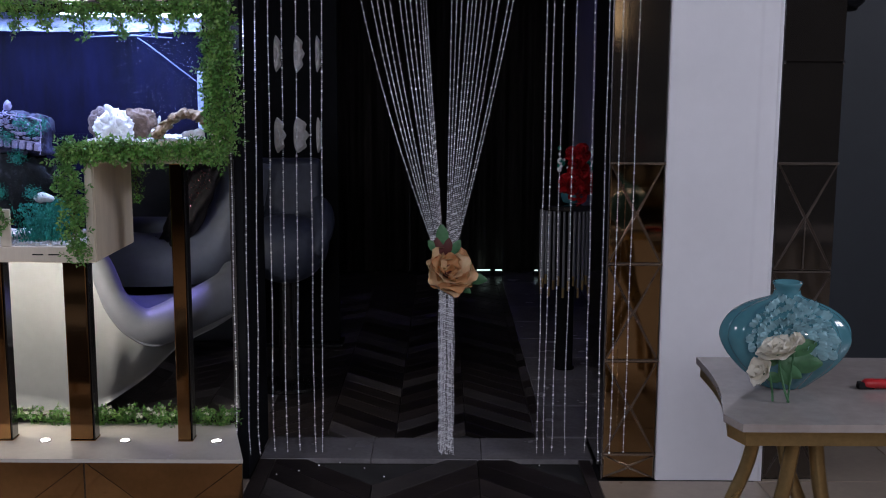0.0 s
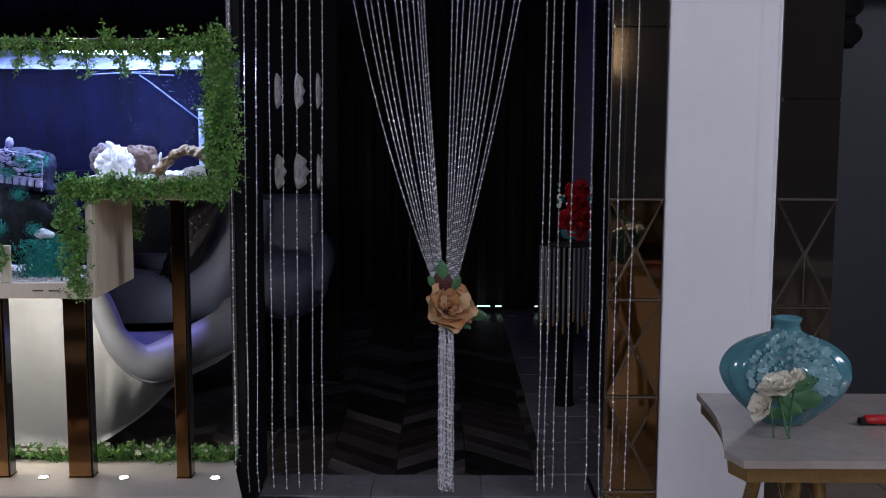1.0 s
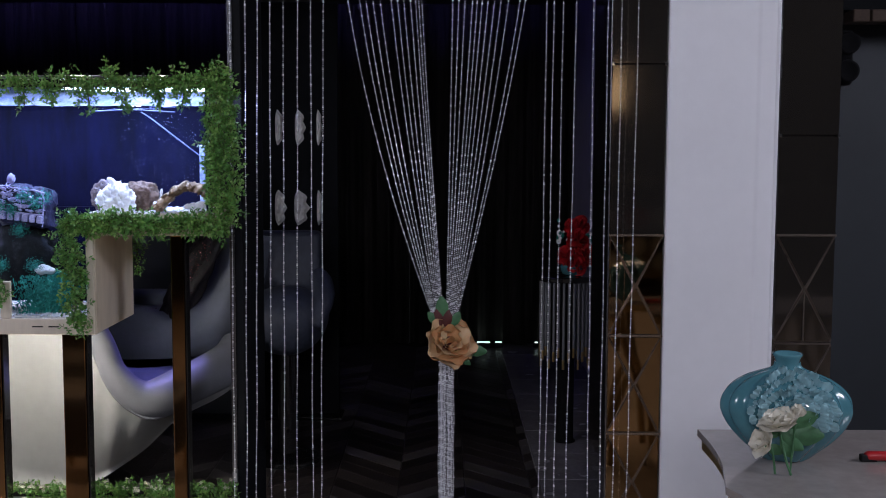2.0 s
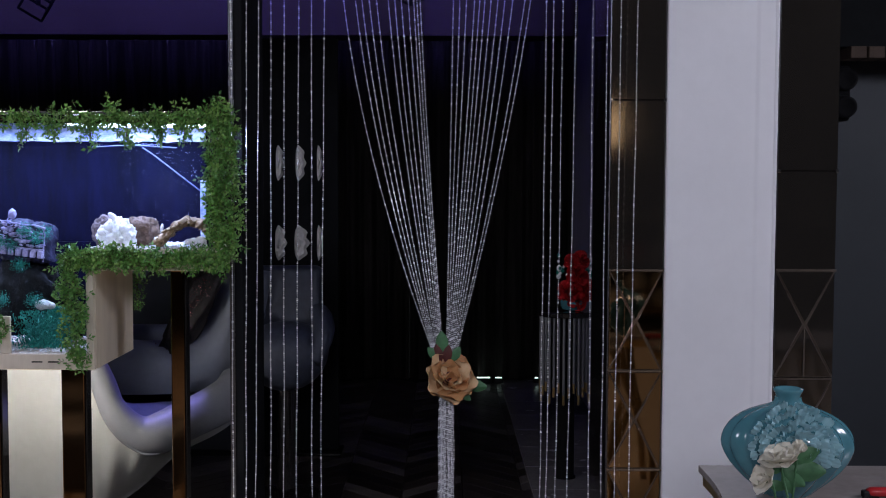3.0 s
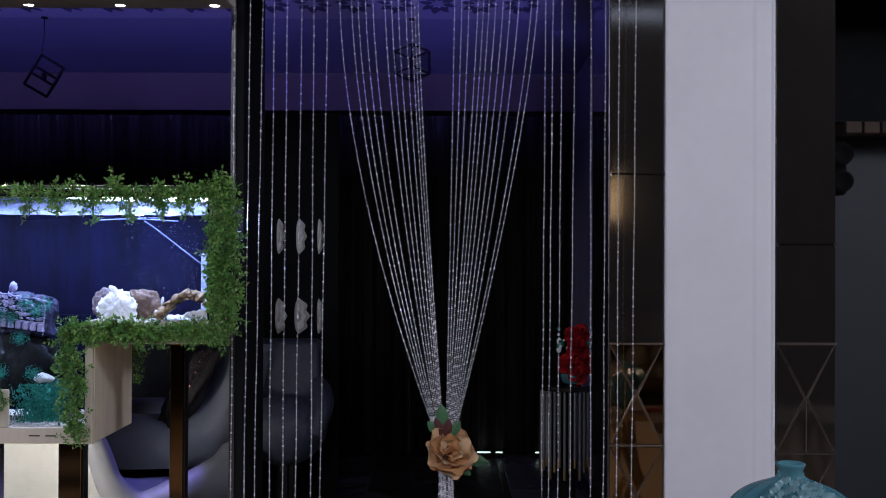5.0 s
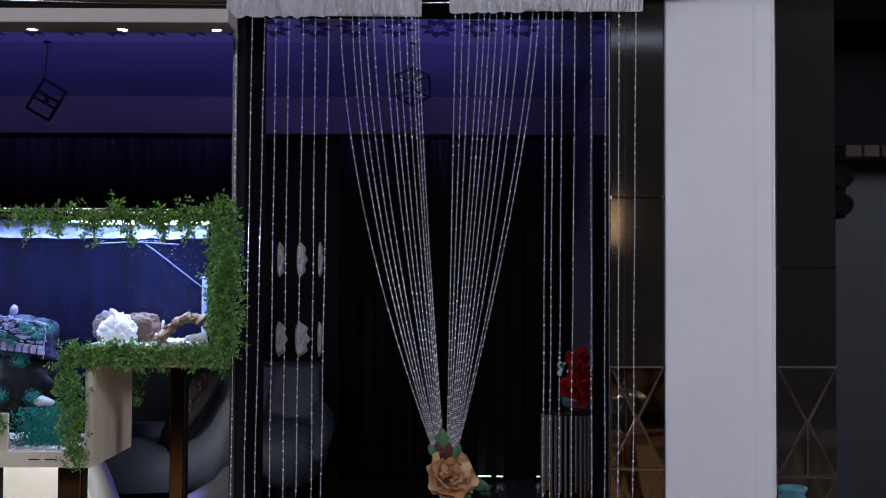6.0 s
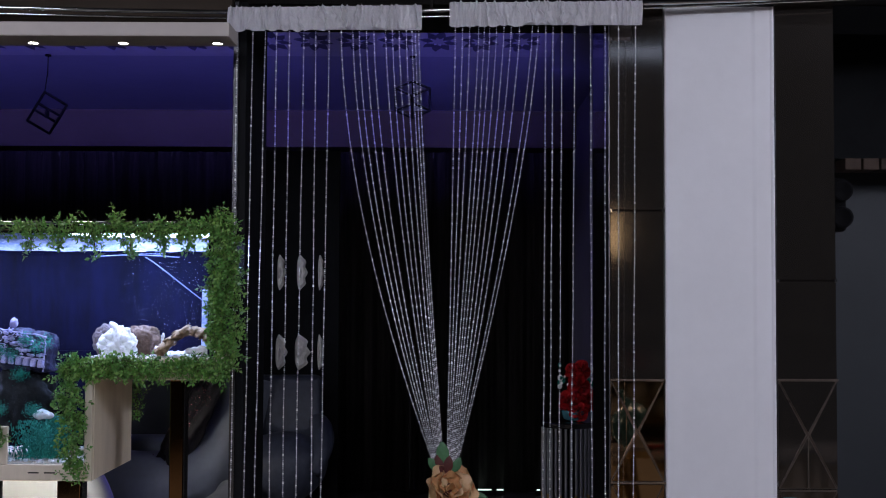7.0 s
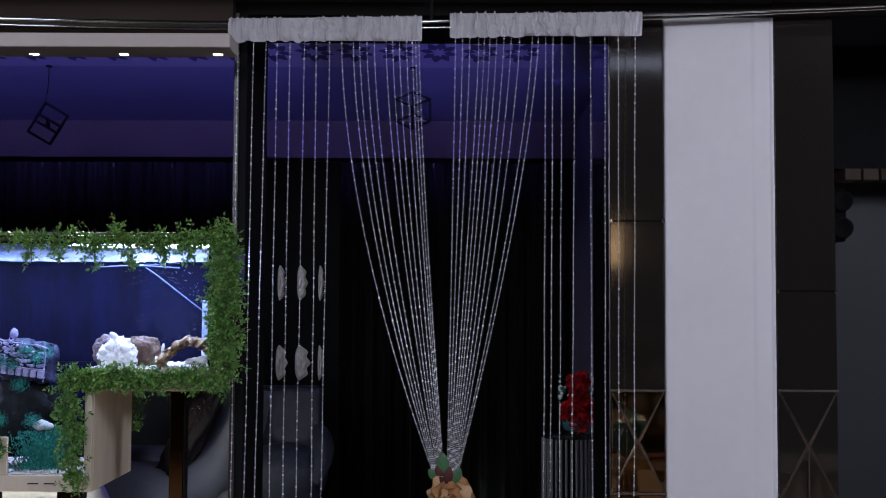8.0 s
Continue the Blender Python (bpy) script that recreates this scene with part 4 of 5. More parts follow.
GY = 3.605
garland("garland", "green boxwood garland along the top edge of the aquarium", [[(-1.9, GY, 1.705), (-1.4, GY, 1.71), (-1.0, GY, 1.705), (-0.74, GY, 1.715)]] + [[(x, GY, 1.71), (x + 0.004, GY - 0.01, 1.71 + h)] for x, h in ((-1.23, 0.03), (-1.09, 0.06), (-0.95, 0.035), (-0.86, 0.03), (-0.76, 0.05))] + [[(x, GY - 0.01, 1.70), (x + 0.006, GY - 0.02, 1.70 - h)] for x, h in ((-1.37, 0.06), (-1.28, 0.055), (-1.16, 0.065), (-1.04, 0.06), (-0.93, 0.06), (-0.85, 0.055))], 760, (0.012, 0.014, 0.013), 1, size=0.0150)
garland("garland", "dense green boxwood garland down the aquarium end", [[(-0.735, GY, 1.76), (-0.725, GY, 1.6), (-0.735, GY, 1.45), (-0.72, GY, 1.24)], [(-0.71, GY + 0.02, 1.74), (-0.695, GY + 0.02, 1.5), (-0.70, GY, 1.28)], [(-0.752, GY, 1.7), (-0.757, GY, 1.5), (-0.750, GY, 1.3)]], 800, (0.013, 0.016, 0.014), 2, size=0.0150)
garland("garland", "dense green boxwood garland under the shallow tank", [[(-1.24, GY - 0.005, 1.25), (-1.1, GY - 0.005, 1.248), (-0.9, GY - 0.005, 1.245), (-0.72, GY, 1.25)], [(-1.20, GY, 1.265), (-1.0, GY, 1.262), (-0.74, GY, 1.27)]], 700, (0.014, 0.013, 0.014), 3, size=0.0150)
garland("garland", "trailing green boxwood garland beside the birch frame", [[(-1.235, GY - 0.006, 1.27), (-1.225, GY - 0.006, 1.15), (-1.22, GY - 0.006, 1.05), (-1.215, GY - 0.006, 0.90)]], 310, (0.020, 0.013, 0.012), 4, size=0.0150)
garland("garland", "short green boxwood garland on the deep tank front", [[(-1.9, GY, 1.05), (-1.62, GY, 1.05), (-1.455, GY, 1.035)]], 250, (0.012, 0.012, 0.02), 5, size=0.0150)
garland("garland", "green boxwood edging with white blossoms at the back of the sill", [[(-2.2, 3.95, 0.238), (-1.5, 3.95, 0.245), (-1.1, 3.95, 0.245), (-0.79, 3.95, 0.245)]], 680, (0.012, 0.020, 0.016), 6, size=0.0150, flowers=90)
garland("garland", "sparse boxwood trail hanging behind the birch frame", [[(-1.150, 4.09, 1.20), (-1.148, 4.09, 1.03)]], 60, (0.015, 0.01, 0.02), 7)
tagged(link("garland_trough", box(-2.2, -0.776, 3.935, 3.99, 0.2205, 0.238, 0.002, 1), BLACKPLASTIC), "low black trough of the boxwood edging on the sill", "planter")

# ================= inner room =================
# ---- drapes along the back wall ----
def drape(x0, x1, seed, label):
    e = thing("drape", label, "curtain", group="black drapes")
    n = 150
    bm = bmesh.new()
    lo, hi = [], []
    for i in range(n):
        u = i / (n - 1)
        x = x0 + (x1 - x0) * u
        d = 0.03 * math.sin(x * 42 + seed) + 0.012 * math.sin(x * 97 + seed * 2)
        lo.append(bm.verts.new((x, BACKY - 0.13 + d * 1.2, 0.02)))
        hi.append(bm.verts.new((x, BACKY - 0.13 + d * 0.8, 2.585)))
    for i in range(n - 1):
        bm.faces.new((lo[i], lo[i + 1], hi[i + 1], hi[i]))
    bmesh.ops.solidify(bm, geom=list(bm.faces), thickness=0.006)
    part("cloth", bm, DRAPE, e, smooth=True)
    part("heading", box(x0, x1, BACKY - 0.10, BACKY - 0.09, 2.55, 2.588), DRAPE, e)
    return e


for k, x0 in enumerate((-4.0, -2.75, -1.5, -0.25)):
    drape(x0, x0 + 1.24, k * 1.7, "long black pleated drape hanging to the floor before the back wall")
# light leaking under the drapes, made as small glowing bars on the floor
for x0, x1 in ((0.26, 0.36), (0.40, 0.45), (0.70, 0.725), (0.93, 0.96)):
    fl = thing("floor_light", "small glowing bar for light leaking under the drapes", "floor light", group="floor lights")
    part("housing", box(x0 - 0.01, x1 + 0.01, BACKY - 0.215, BACKY - 0.19, 0.0, 0.040, 0.002, 1), BLACKPLASTIC, fl)
    part("lens", box(x0, x1, BACKY - 0.218, BACKY - 0.192, 0.0402, 0.047, 0.001, 1), LEAKGLOW, fl, "glowing strip of leaked light")


# ---- wire cube pendants ----
def cube_pendant(at, turn, drop):
    e = thing("pendant_lamp", "unlit black wire cube pendant hanging from the blue-lit ceiling", "pendant lamp", at, "wire cube pendants")
    s = 0.069
    R = turn.to_matrix() if isinstance(turn, Euler) else turn
    corner = [R @ Vector((x, y, z)) for x in (-s, s) for y in (-s, s) for z in (-s, s)]
    for i in range(8):
        for j in range(i):
            if abs((corner[i] - corner[j]).length - 2 * s) < 1e-4:
                part("bar", tube([corner[j], corner[i]], 0.008, 6), IRON, e)
    top = max(corner, key=lambda v: v.z)
    part("socket", lathe([(0.012, -0.03), (0.014, 0.0), (0.01, 0.02)], 10), IRON, e)
    part("cord", tube([(top.x, top.y, top.z), (top.x * 0.5, top.y * 0.5, top.z + 0.06), (0, 0, top.z + 0.12), (0, 0, drop)], 0.003, 5), IRON, e)
    part("canopy", lathe([(0.018, 0.0), (0.018, 0.008), (0.006, 0.012)], 14, (0, 0, drop - 0.013)), IRON, e)
    return e


cube_pendant((-2.275, 6.2, 2.53), Euler((0.75, 0.5, 0.45)), ROOF - 2.53)
# this one hangs with a long diagonal towards the doorway
diagonal = [Vector((1, 1, 1)).normalized(), Vector((2, -1, -1)).normalized(), Vector((0, 1, -1)).normalized()]
cube_pendant((-0.184, 6.2, 2.615), Matrix([-diagonal[2], -diagonal[0], diagonal[1]]), ROOF - 2.615)

# ---- stencilled band on the ceiling ----
band = thing("ceiling_band", "lilac stencilled band with dark leaf motifs on the ceiling", "ceiling trim", kind="structure")
part("board", box(-4.0, 0.60, 5.44, 6.22, ROOF - 0.0035, ROOF - 0.001), LILAC, band)
for k in range(20):
    cx = -3.86 + 0.225 * k
    for j in range(8):
        a = j * math.pi / 4 + 0.2
        p = Vector((cx, 5.84, 0))
        d = Vector((math.cos(a), math.sin(a) * 2.3, 0))
        w = Vector((-math.sin(a), math.cos(a) * 1.6, 0)) * 0.029
        z0, z1 = ROOF - 0.0065, ROOF - 0.0037
        o = [p + d * 0.028, p + d * 0.055 + w, p + d * 0.082 + w * 0.7, p + d * 0.104, p + d * 0.082 - w * 0.5, p + d * 0.055 - w]
        raw("motif", [(v.x, v.y, z0) for v in o] + [(v.x, v.y, z1) for v in o], [(5, 4, 3, 2, 1, 0)] + [(q, (q + 1) % 6, (q + 1) % 6 + 6, q + 6) for q in range(6)], STENCIL, band)


# ---- curved lounge sofa behind the sill ----
def lounge():
    e = thing("lounge_sofa", "large curved pale grey leather lounge sofa with rolled lip", "sofa", (0, 0, 0))
    # lip of the roll: sweeps down from the tank and up to the post
    lip = smooth_path([(-2.3, 4.62, 1.15), (-1.85, 4.55, 1.10), (-1.60, 4.50, 0.95), (-1.435, 4.49, 0.73), (-1.365, 4.49, 0.565), (-1.29, 4.52, 0.47), (-1.21, 4.56, 0.447), (-1.12, 4.64, 0.48), (-1.03, 4.78, 0.51), (-0.96, 4.93, 0.54), (-0.935, 5.0, 0.58)], 60)
    rad = [0.052 + 0.036 * min(1, max(0, (k - 22) / 14)) + 0.012 * min(1, max(0, (k - 44) / 10)) for k in range(60)]
    part("rolled_lip", tube(lip, rad, 20), LEATHER, e, smooth=True)
    # outer skirt, from the lip down and inwards to the foot
    bm = bmesh.new()
    foot = smooth_path([(-2.3, 4.80, 0.02), (-1.85, 4.74, 0.02), (-1.62, 4.68, 0.02), (-1.50, 4.66, 0.06), (-1.40, 4.68, 0.12), (-1.30, 4.72, 0.19), (-1.18, 4.80, 0.30), (-1.04, 4.92, 0.36), (-0.97, 5.02, 0.40), (-0.94, 5.08, 0.44)], 60)
    rows = []
    for k in range(60):
        row = []
        for j in range(14):
            v = j / 13
            p = lip[k].lerp(foot[k], v)
            bulge = math.sin(math.pi * v ** 0.8) * 0.07
            fold = 0.008 * math.sin(k * 0.9 + v * 2) * (1 - abs(2 * v - 1))
            p = p + Vector((0, -bulge + fold, 0))
            row.append(bm.verts.new(p))
        rows.append(row)
    for a, b in zip(rows, rows[1:]):
        for j in range(13):
            bm.faces.new((a[j], b[j], b[j + 1], a[j + 1]))
    bmesh.ops.solidify(bm, geom=list(bm.faces), thickness=0.03)
    part("outer_shell", bm, CREAM_LEATHER, e, "cream leather outer shell", smooth=True)
    # seam piping under the lip
    part("piping", tube([p + Vector((0.0, -r * 0.55, -r * 0.86)) for p, r in zip(lip, rad)], 0.007, 8), LEATHER, e, smooth=True)
    # seat between the lip and the far cushion
    bm = bmesh.new()
    seat = []
    for k in range(0, 60, 2):
        p = lip[k]
        seat.append([bm.verts.new((p.x + 0.05 * q, p.y + 0.04 + 0.75 * q, (p.z - 0.02) * (1 - min(1, 3 * q)) + 0.52 * min(1, 3 * q))) for q in [i / 7 for i in range(8)]])
    for a, b in zip(seat, seat[1:]):
        for j in range(7):
            bm.faces.new((a[j], b[j], b[j + 1], a[j + 1]))
    bmesh.ops.solidify(bm, geom=list(bm.faces), thickness=-0.05)
    part("seat", bm, LEATHER_DIM, e, smooth=True)
    # far bolster, rising at the post side
    far = smooth_path([(-2.4, 5.2, 0.63), (-1.9, 5.2, 0.61), (-1.6, 5.19, 0.595), (-1.32, 5.20, 0.60), (-1.12, 5.25, 0.68), (-1.0, 5.28, 0.86), (-0.95, 5.28, 1.10)], 44)
    part("bolster", tube(far, [0.16 - 0.04 * max(0, k - 22) / 21 + 0.01 * math.sin(k * 0.15) for k in range(44)], 18), LEATHER_DIM, e, smooth=True)
    bm = box(-2.6, -0.98, 5.42, 5.60, 0.50, 0.79, 0.06, 4)
    part("backrest", bm, LEATHER_DIM, e, smooth=True)
    return e


lounge()
divider = thing("room_divider", "plain slate grey half-height divider behind the lounge sofa", "room divider")
part("panel", box(-3.2, -1.14, 6.0, 6.04, 0.03, 1.30, 0.004, 1), DIVIDER, divider)
part("base_rail", box(-3.22, -1.12, 5.98, 6.06, 0.0, 0.028, 0.003, 1), BLACKPLASTIC, divider)
part("top_rail", box(-3.21, -1.13, 5.99, 6.05, 1.302, 1.33, 0.003, 1), BLACKPLASTIC, divider)


def armchair(at, turn):
    e = thing("armchair", "blue-grey leather bucket armchair with a flat-topped back", "armchair", at)
    e.rotation_euler = (0, 0, turn)
    bm = box(-0.165, 0.165, 0.09, 0.21, 0.60, 1.105, 0.035, 5)
    part("backrest", bm, GREY_LEATHER, e, smooth=True)
    bm = bmesh.new()
    bmesh.ops.create_uvsphere(bm, u_segments=36, v_segments=24, radius=1.0)
    for v in bm.verts:
        p = v.co
        v.co = Vector((p.x * 0.205, p.y * 0.22 - 0.02, 0.72 + p.z * (0.20 if p.z < 0 else 0.13)))
    part("seat", bm, GREY_LEATHER, e, smooth=True)
    for sg in (-1, 1):
        part("armrest", tube(smooth_path([(0.125 * sg, 0.14, 0.90), (0.165 * sg, 0.06, 0.86), (0.178 * sg, -0.08, 0.79), (0.14 * sg, -0.17, 0.68)], 18), [0.035 + 0.02 * math.sin(math.pi * k / 17) for k in range(18)], 14), GREY_LEATHER, e, smooth=True)
    part("pedestal", lathe([(0.16, 0.0), (0.16, 0.02), (0.05, 0.04), (0.04, 0.53)], 20), LACQUER, e)
    return e


armchair((-0.750, 5.2, 0), 0.06)


# ---- sequinned black throw at the far side ----
rnd = random.Random(17)
throw = thing("sequin_throw", "black sequinned throw with red glints hung over the sofa back", "throw")
bm = lump((0, 0, 0), (0.075, 0.05, 0.24), 4, 0.4)
bm.transform(Matrix.Translation((-1.17, 5.10, 0.93)) @ Matrix.Rotation(radians(28), 4, "Y"))
part("cloth", bm, SEQUIN, throw, smooth=True)
V, F = [], []
for _ in range(150):
    p = Vector((-1.17, 5.04, 0.93)) + Vector((rnd.gauss(0, 0.03), rnd.uniform(-0.015, 0.01), 0)) + rnd.gauss(0.3, 0.5) * Vector((0.09, 0, 0.17))
    r = rnd.uniform(0.002, 0.0045)
    t = Vector((rnd.gauss(0, 0.5), -1, rnd.gauss(0.3, 0.5))).normalized()
    a = t.orthogonal().normalized()
    b2 = t.cross(a)
    b = len(V)
    V += [p + r * a, p + r * b2, p - r * a, p - r * b2, p + t * 0.0012]
    F += [(b, b + 1, b + 4), (b + 1, b + 2, b + 4), (b + 2, b + 3, b + 4), (b + 3, b, b + 4)]
tagged(raw("sequins", V, F, SEQUIN_R, throw), "glinting red sequins", kind="stuff")


# ---- ornate silver plaques on a dark screen at the side ----
screen = thing("display_screen", "tall matt black display screen carrying silver plaques", "screen", (-0.80, 6.05, 0))
part("panel", box(-0.28, 0.22, 0.0, 0.03, 0.02, 2.3, 0.004, 1), MATTBLACK, screen)
part("foot", box(-0.30, 0.24, -0.08, 0.11, 0, 0.019, 0.003, 1), LACQUER, screen)


def plaque(at, w, turn):
    e = thing("wall_plaque", "small ornate silver relief plaque on the black screen", "wall ornament", at, "silver plaques")
    n = 40
    bm = bmesh.new()
    outer, inner, cen = [], [], []
    for k in range(n):
        a = 2 * math.pi * k / n
        v = math.cos(a)
        half = w * (1 - abs(v) ** 3.0) * (1 + 0.22 * math.cos(3 * math.pi * v)) + 0.004
        side = 1 if math.sin(a) >= 0 else -1
        half = half if side > 0 else 0.45 * w * (1 - abs(v) ** 4)
        x = side * half * min(1.0, abs(math.sin(a)) * 4)
        outer.append(bm.verts.new((x, 0.0, 0.098 * v)))
        inner.append(bm.verts.new((0.7 * x, -0.016, 0.082 * v)))
        cen.append(bm.verts.new((0.35 * x, -0.009, 0.055 * v)))
    for k in range(n):
        q = (k + 1) % n
        bm.faces.new((outer[k], inner[k], inner[q], outer[q]))
        bm.faces.new((inner[k], cen[k], cen[q], inner[q]))
    bm.faces.new(list(reversed(cen)))
    bm.faces.new(outer)
    part("relief", bm, SILVERDECO, e)
    part("boss", lump((0, -0.014, 0), (w * 0.3, 0.010, 0.028), 3, 0.3, 3), SILVERDECO, e, smooth=True)
    e.rotation_euler = (0, 0, turn)
    return e


for z in (1.62, 1.18):
    plaque((-0.912, 6.04, z), 0.026 if z > 1.4 else 0.038, 0)
    plaque((-0.800, 6.04, z), 0.034 if z > 1.4 else 0.050, 0)
    plaque((-0.690, 6.04, z), 0.018, 0)

# ---- tube-fringed pedestal with red flowers ----
ped = thing("fringed_pedestal", "tall pedestal hung with grey metal tubes with gold tips", "pedestal", (0.63, 5.55, 0))
part("core", lathe([(0.055, 0.0), (0.055, 0.012), (0.046, 0.02), (0.045, 0.84)], 20), IRON, ped, smooth=True)
part("top", lathe([(0.142, 0.84), (0.145, 0.845), (0.145, 0.862), (0.139, 0.868)], 28), LACQUER, ped)
for k in range(32):
    a = 2 * math.pi * k / 32
    x, y = 0.131 * math.cos(a), 0.131 * math.sin(a)
    low = 0.485 + 0.035 * math.sin(k * 2.1)
    p = part("tube", lathe([(0.0065, low), (0.0065, 0.838)], 8, (x, y, 0)), TUBESTEEL, ped)
    part("tip", lathe([(0.0062, low - 0.05), (0.0068, low - 0.001)], 8, (x, y, 0)), GOLD, p, "gold tip")
bq = thing("flower_bouquet", "bouquet of red silk flowers with pale crystal sprays on the pedestal", "artificial flowers", (0.66, 5.52, 0.868))
part("bowl", lathe([(0.03, 0.0), (0.06, 0.012), (0.07, 0.05), (0.066, 0.06)], 24), TEAL, bq, smooth=True)
rnd = random.Random(23)
for fx, fz, fr in ((0.01, 0.19, 0.095), (-0.04, 0.10, 0.085), (0.05, 0.11, 0.09), (0.01, 0.055, 0.08), (0.03, 0.26, 0.07), (-0.02, 0.25, 0.06)):
    for k in range(9):
        V, F = petal_mesh(fr * 0.5, fr * 0.85, fr * 0.3, fr * 0.2)
        m = Matrix.Rotation(k * 2.4, 3, "Y") @ Matrix.Rotation(radians(15 + 8 * k), 3, "X")
        W = [m @ Vector(v) + Vector((fx, -0.03, fz)) for v in V]
        raw("petal", W, F, REDPETAL, bq, smooth=True)
for k in range(26):
    x, z, r = rnd.choice((-0.085, 0.07, 0.06, -0.07)) + rnd.gauss(0, 0.02), 0.22 + rnd.gauss(0, 0.05), rnd.uniform(0.006, 0.014)
    part("crystal", lump((x, -0.03 + rnd.gauss(0, 0.02), z), (r, r, r * 1.2), k, 0.2, 2), BEADBIG if k % 2 else ALGAE, bq)
part("stem", tube([(0, 0, 0.02), (0.005, -0.01, 0.2)], 0.006, 6), STEM, bq)

# ================= console table and vase =================
TZ = 0.75
con = thing("console_table", "veined marble console table with concave gold corners before the white pier", "console table")


def top_outline(inset=0.0, n=10):
    """Back corner, a hollow end, a clipped front corner and the straight front."""
    pts = [(0.690 + inset, 2.90 - inset)]
    for k in range(1, n + 1):
        u = k / n
        pts.append((0.690 - 0.054 * u + 0.020 * math.sin(math.pi * u) + inset, 2.90 - 0.51 * u))
    pts += [(0.660 + inset, 2.315 + inset), (2.2, 2.315 + inset), (2.2, 2.90 - inset)]
    return pts


part("tabletop", prism(top_outline(), TZ - 0.018, TZ), MARBLE, con)
part("apron", prism(top_outline(0.010), TZ - 0.052, TZ - 0.0185), GOLD, con)
for lx in (0.86, 1.30, 1.75):
    for sgn in (-1, 1):
        part("leg", tube(smooth_path([(lx + 0.02 * sgn, 2.5, TZ - 0.053), (lx + 0.05 * sgn, 2.5, 0.50), (lx + 0.12 * sgn, 2.5, 0.30), (lx + 0.15 * sgn, 2.5, 0.0)], 16), 0.018, 10), GOLD, con, smooth=True)
        part("leg", tube(smooth_path([(lx + 0.02 * sgn, 2.78, TZ - 0.053), (lx + 0.05 * sgn, 2.78, 0.50), (lx + 0.12 * sgn, 2.78, 0.30), (lx + 0.15 * sgn, 2.78, 0.0)], 16), 0.018, 10), GOLD, con, smooth=True)

vase = thing("vase", "round teal glazed fluted vase with ruffled flower relief", "vase", (0.838, 2.62, TZ))
vase.scale = (0.95, 0.95, 0.965)
vase.rotation_euler = (0, 0, radians(-10))
prof = [(0.045, 0.0), (0.055, 0.003), (0.075, 0.02), (0.11, 0.05), (0.140, 0.086), (0.156, 0.118), (0.159, 0.140), (0.151, 0.166), (0.131, 0.190), (0.103, 0.209), (0.073, 0.222), (0.050, 0.230), (0.037, 0.236), (0.032, 0.244), (0.032, 0.250)]
prof = [(p.x, p.z) for p in smooth_path([(r, 0.0, z) for r, z in prof], 44)]
bm = lathe(prof, 168, flute=14, depth=0.11, squash=0.72)
part("body", bm, TEAL, vase, smooth=True)
part("neck", lathe([(0.031, 0.228), (0.0285, 0.238), (0.029, 0.25), (0.034, 0.262), (0.0375, 0.268), (0.037, 0.272), (0.033, 0.270), (0.026, 0.25)], 40), TEAL, vase, smooth=True)
# relief: a fan of ruffled petals on the front of the body
rnd = random.Random(40)


def front_y(x, z):
    r = 0.158
    for (r0, z0), (r1, z1) in zip(prof, prof[1:]):
        if z0 <= z <= z1:
            r = r0 + (r1 - r0) * (z - z0) / (z1 - z0)
    q = max(0.0, 1 - (x / max(r, 1e-3)) ** 2)
    return -0.72 * r * 1.055 * math.sqrt(q) - 0.002


def relief(radius, a, size, k):
    x, z = 0.004 + radius * math.cos(a) * 1.22, 0.142 + radius * 1.16 * math.sin(a)
    V, F = petal_mesh(0.0140 * size, 0.030 * size, 0.006, 0.012, 7)
    lean = 44 - 240 * radius + rnd.uniform(-12, 12)
    m = Matrix.Rotation(math.pi / 2 - a + rnd.uniform(-0.25, 0.25), 3, "Y") @ Matrix.Rotation(radians(lean), 3, "X")
    W = [m @ Vector((v[0], v[1] + 0.0030 * math.sin(v[0] * 620 + k), v[2])) + Vector((x, front_y(x, z) - 0.001, z)) for v in V]
    raw("relief_petal", W, F, TEAL_L, vase, smooth=True)


for ring, (radius, count) in enumerate(((0.008, 4), (0.021, 8), (0.034, 11), (0.047, 14), (0.060, 18), (0.073, 20))):
    for k in range(count):
        a = -0.38 + (math.pi + 0.62) * (k + 0.5 * (ring % 2)) / count + rnd.uniform(-0.05, 0.05)
        relief(radius + rnd.uniform(-0.004, 0.004), a, rnd.uniform(0.8, 1.12), k)

rosew = rose("white_rose", "ivory artificial rose with green leaves standing against the teal vase", (0.777, 2.470, TZ + 0.130), 0.031, [IVORY],
             [(3, 0.06, -4, 0.7), (4, 0.2, -20, 1.0), (5, 0.30, -42, 1.25), (4, 0.36, -66, 1.3)], (-0.35, -0.25, 0.9),
             [(0.018, -0.012, -72, 0.078, ROSELEAF), (0.022, -0.034, -92, 0.086, ROSELEAF), (0.008, -0.03, -128, 0.066, ROSELEAF), (0.004, -0.022, -18, 0.046, ROSELEAF), (0.01, -0.045, -150, 0.05, ROSELEAF)])
part("stem", tube(smooth_path([(0, 0.01, -0.01), (0.012, 0.012, -0.06), (0.02, 0.0, -0.10), (0.03, 0.0, -0.126)], 10), 0.003, 6), ROSELEAF, rosew)
bud = rose("rose_bud", "small ivory rose bud with a green calyx against the vase", (0.818, 2.470, TZ + 0.150), 0.021, [IVORY],
           [(3, 0.05, -2, 0.85), (4, 0.16, -6, 1.15)], (0.02, -0.35, 1), [(0.0, -0.014, 6, 0.026, ROSELEAF), (0.007, -0.014, -10, 0.026, ROSELEAF), (-0.006, -0.014, 14, 0.022, ROSELEAF)])
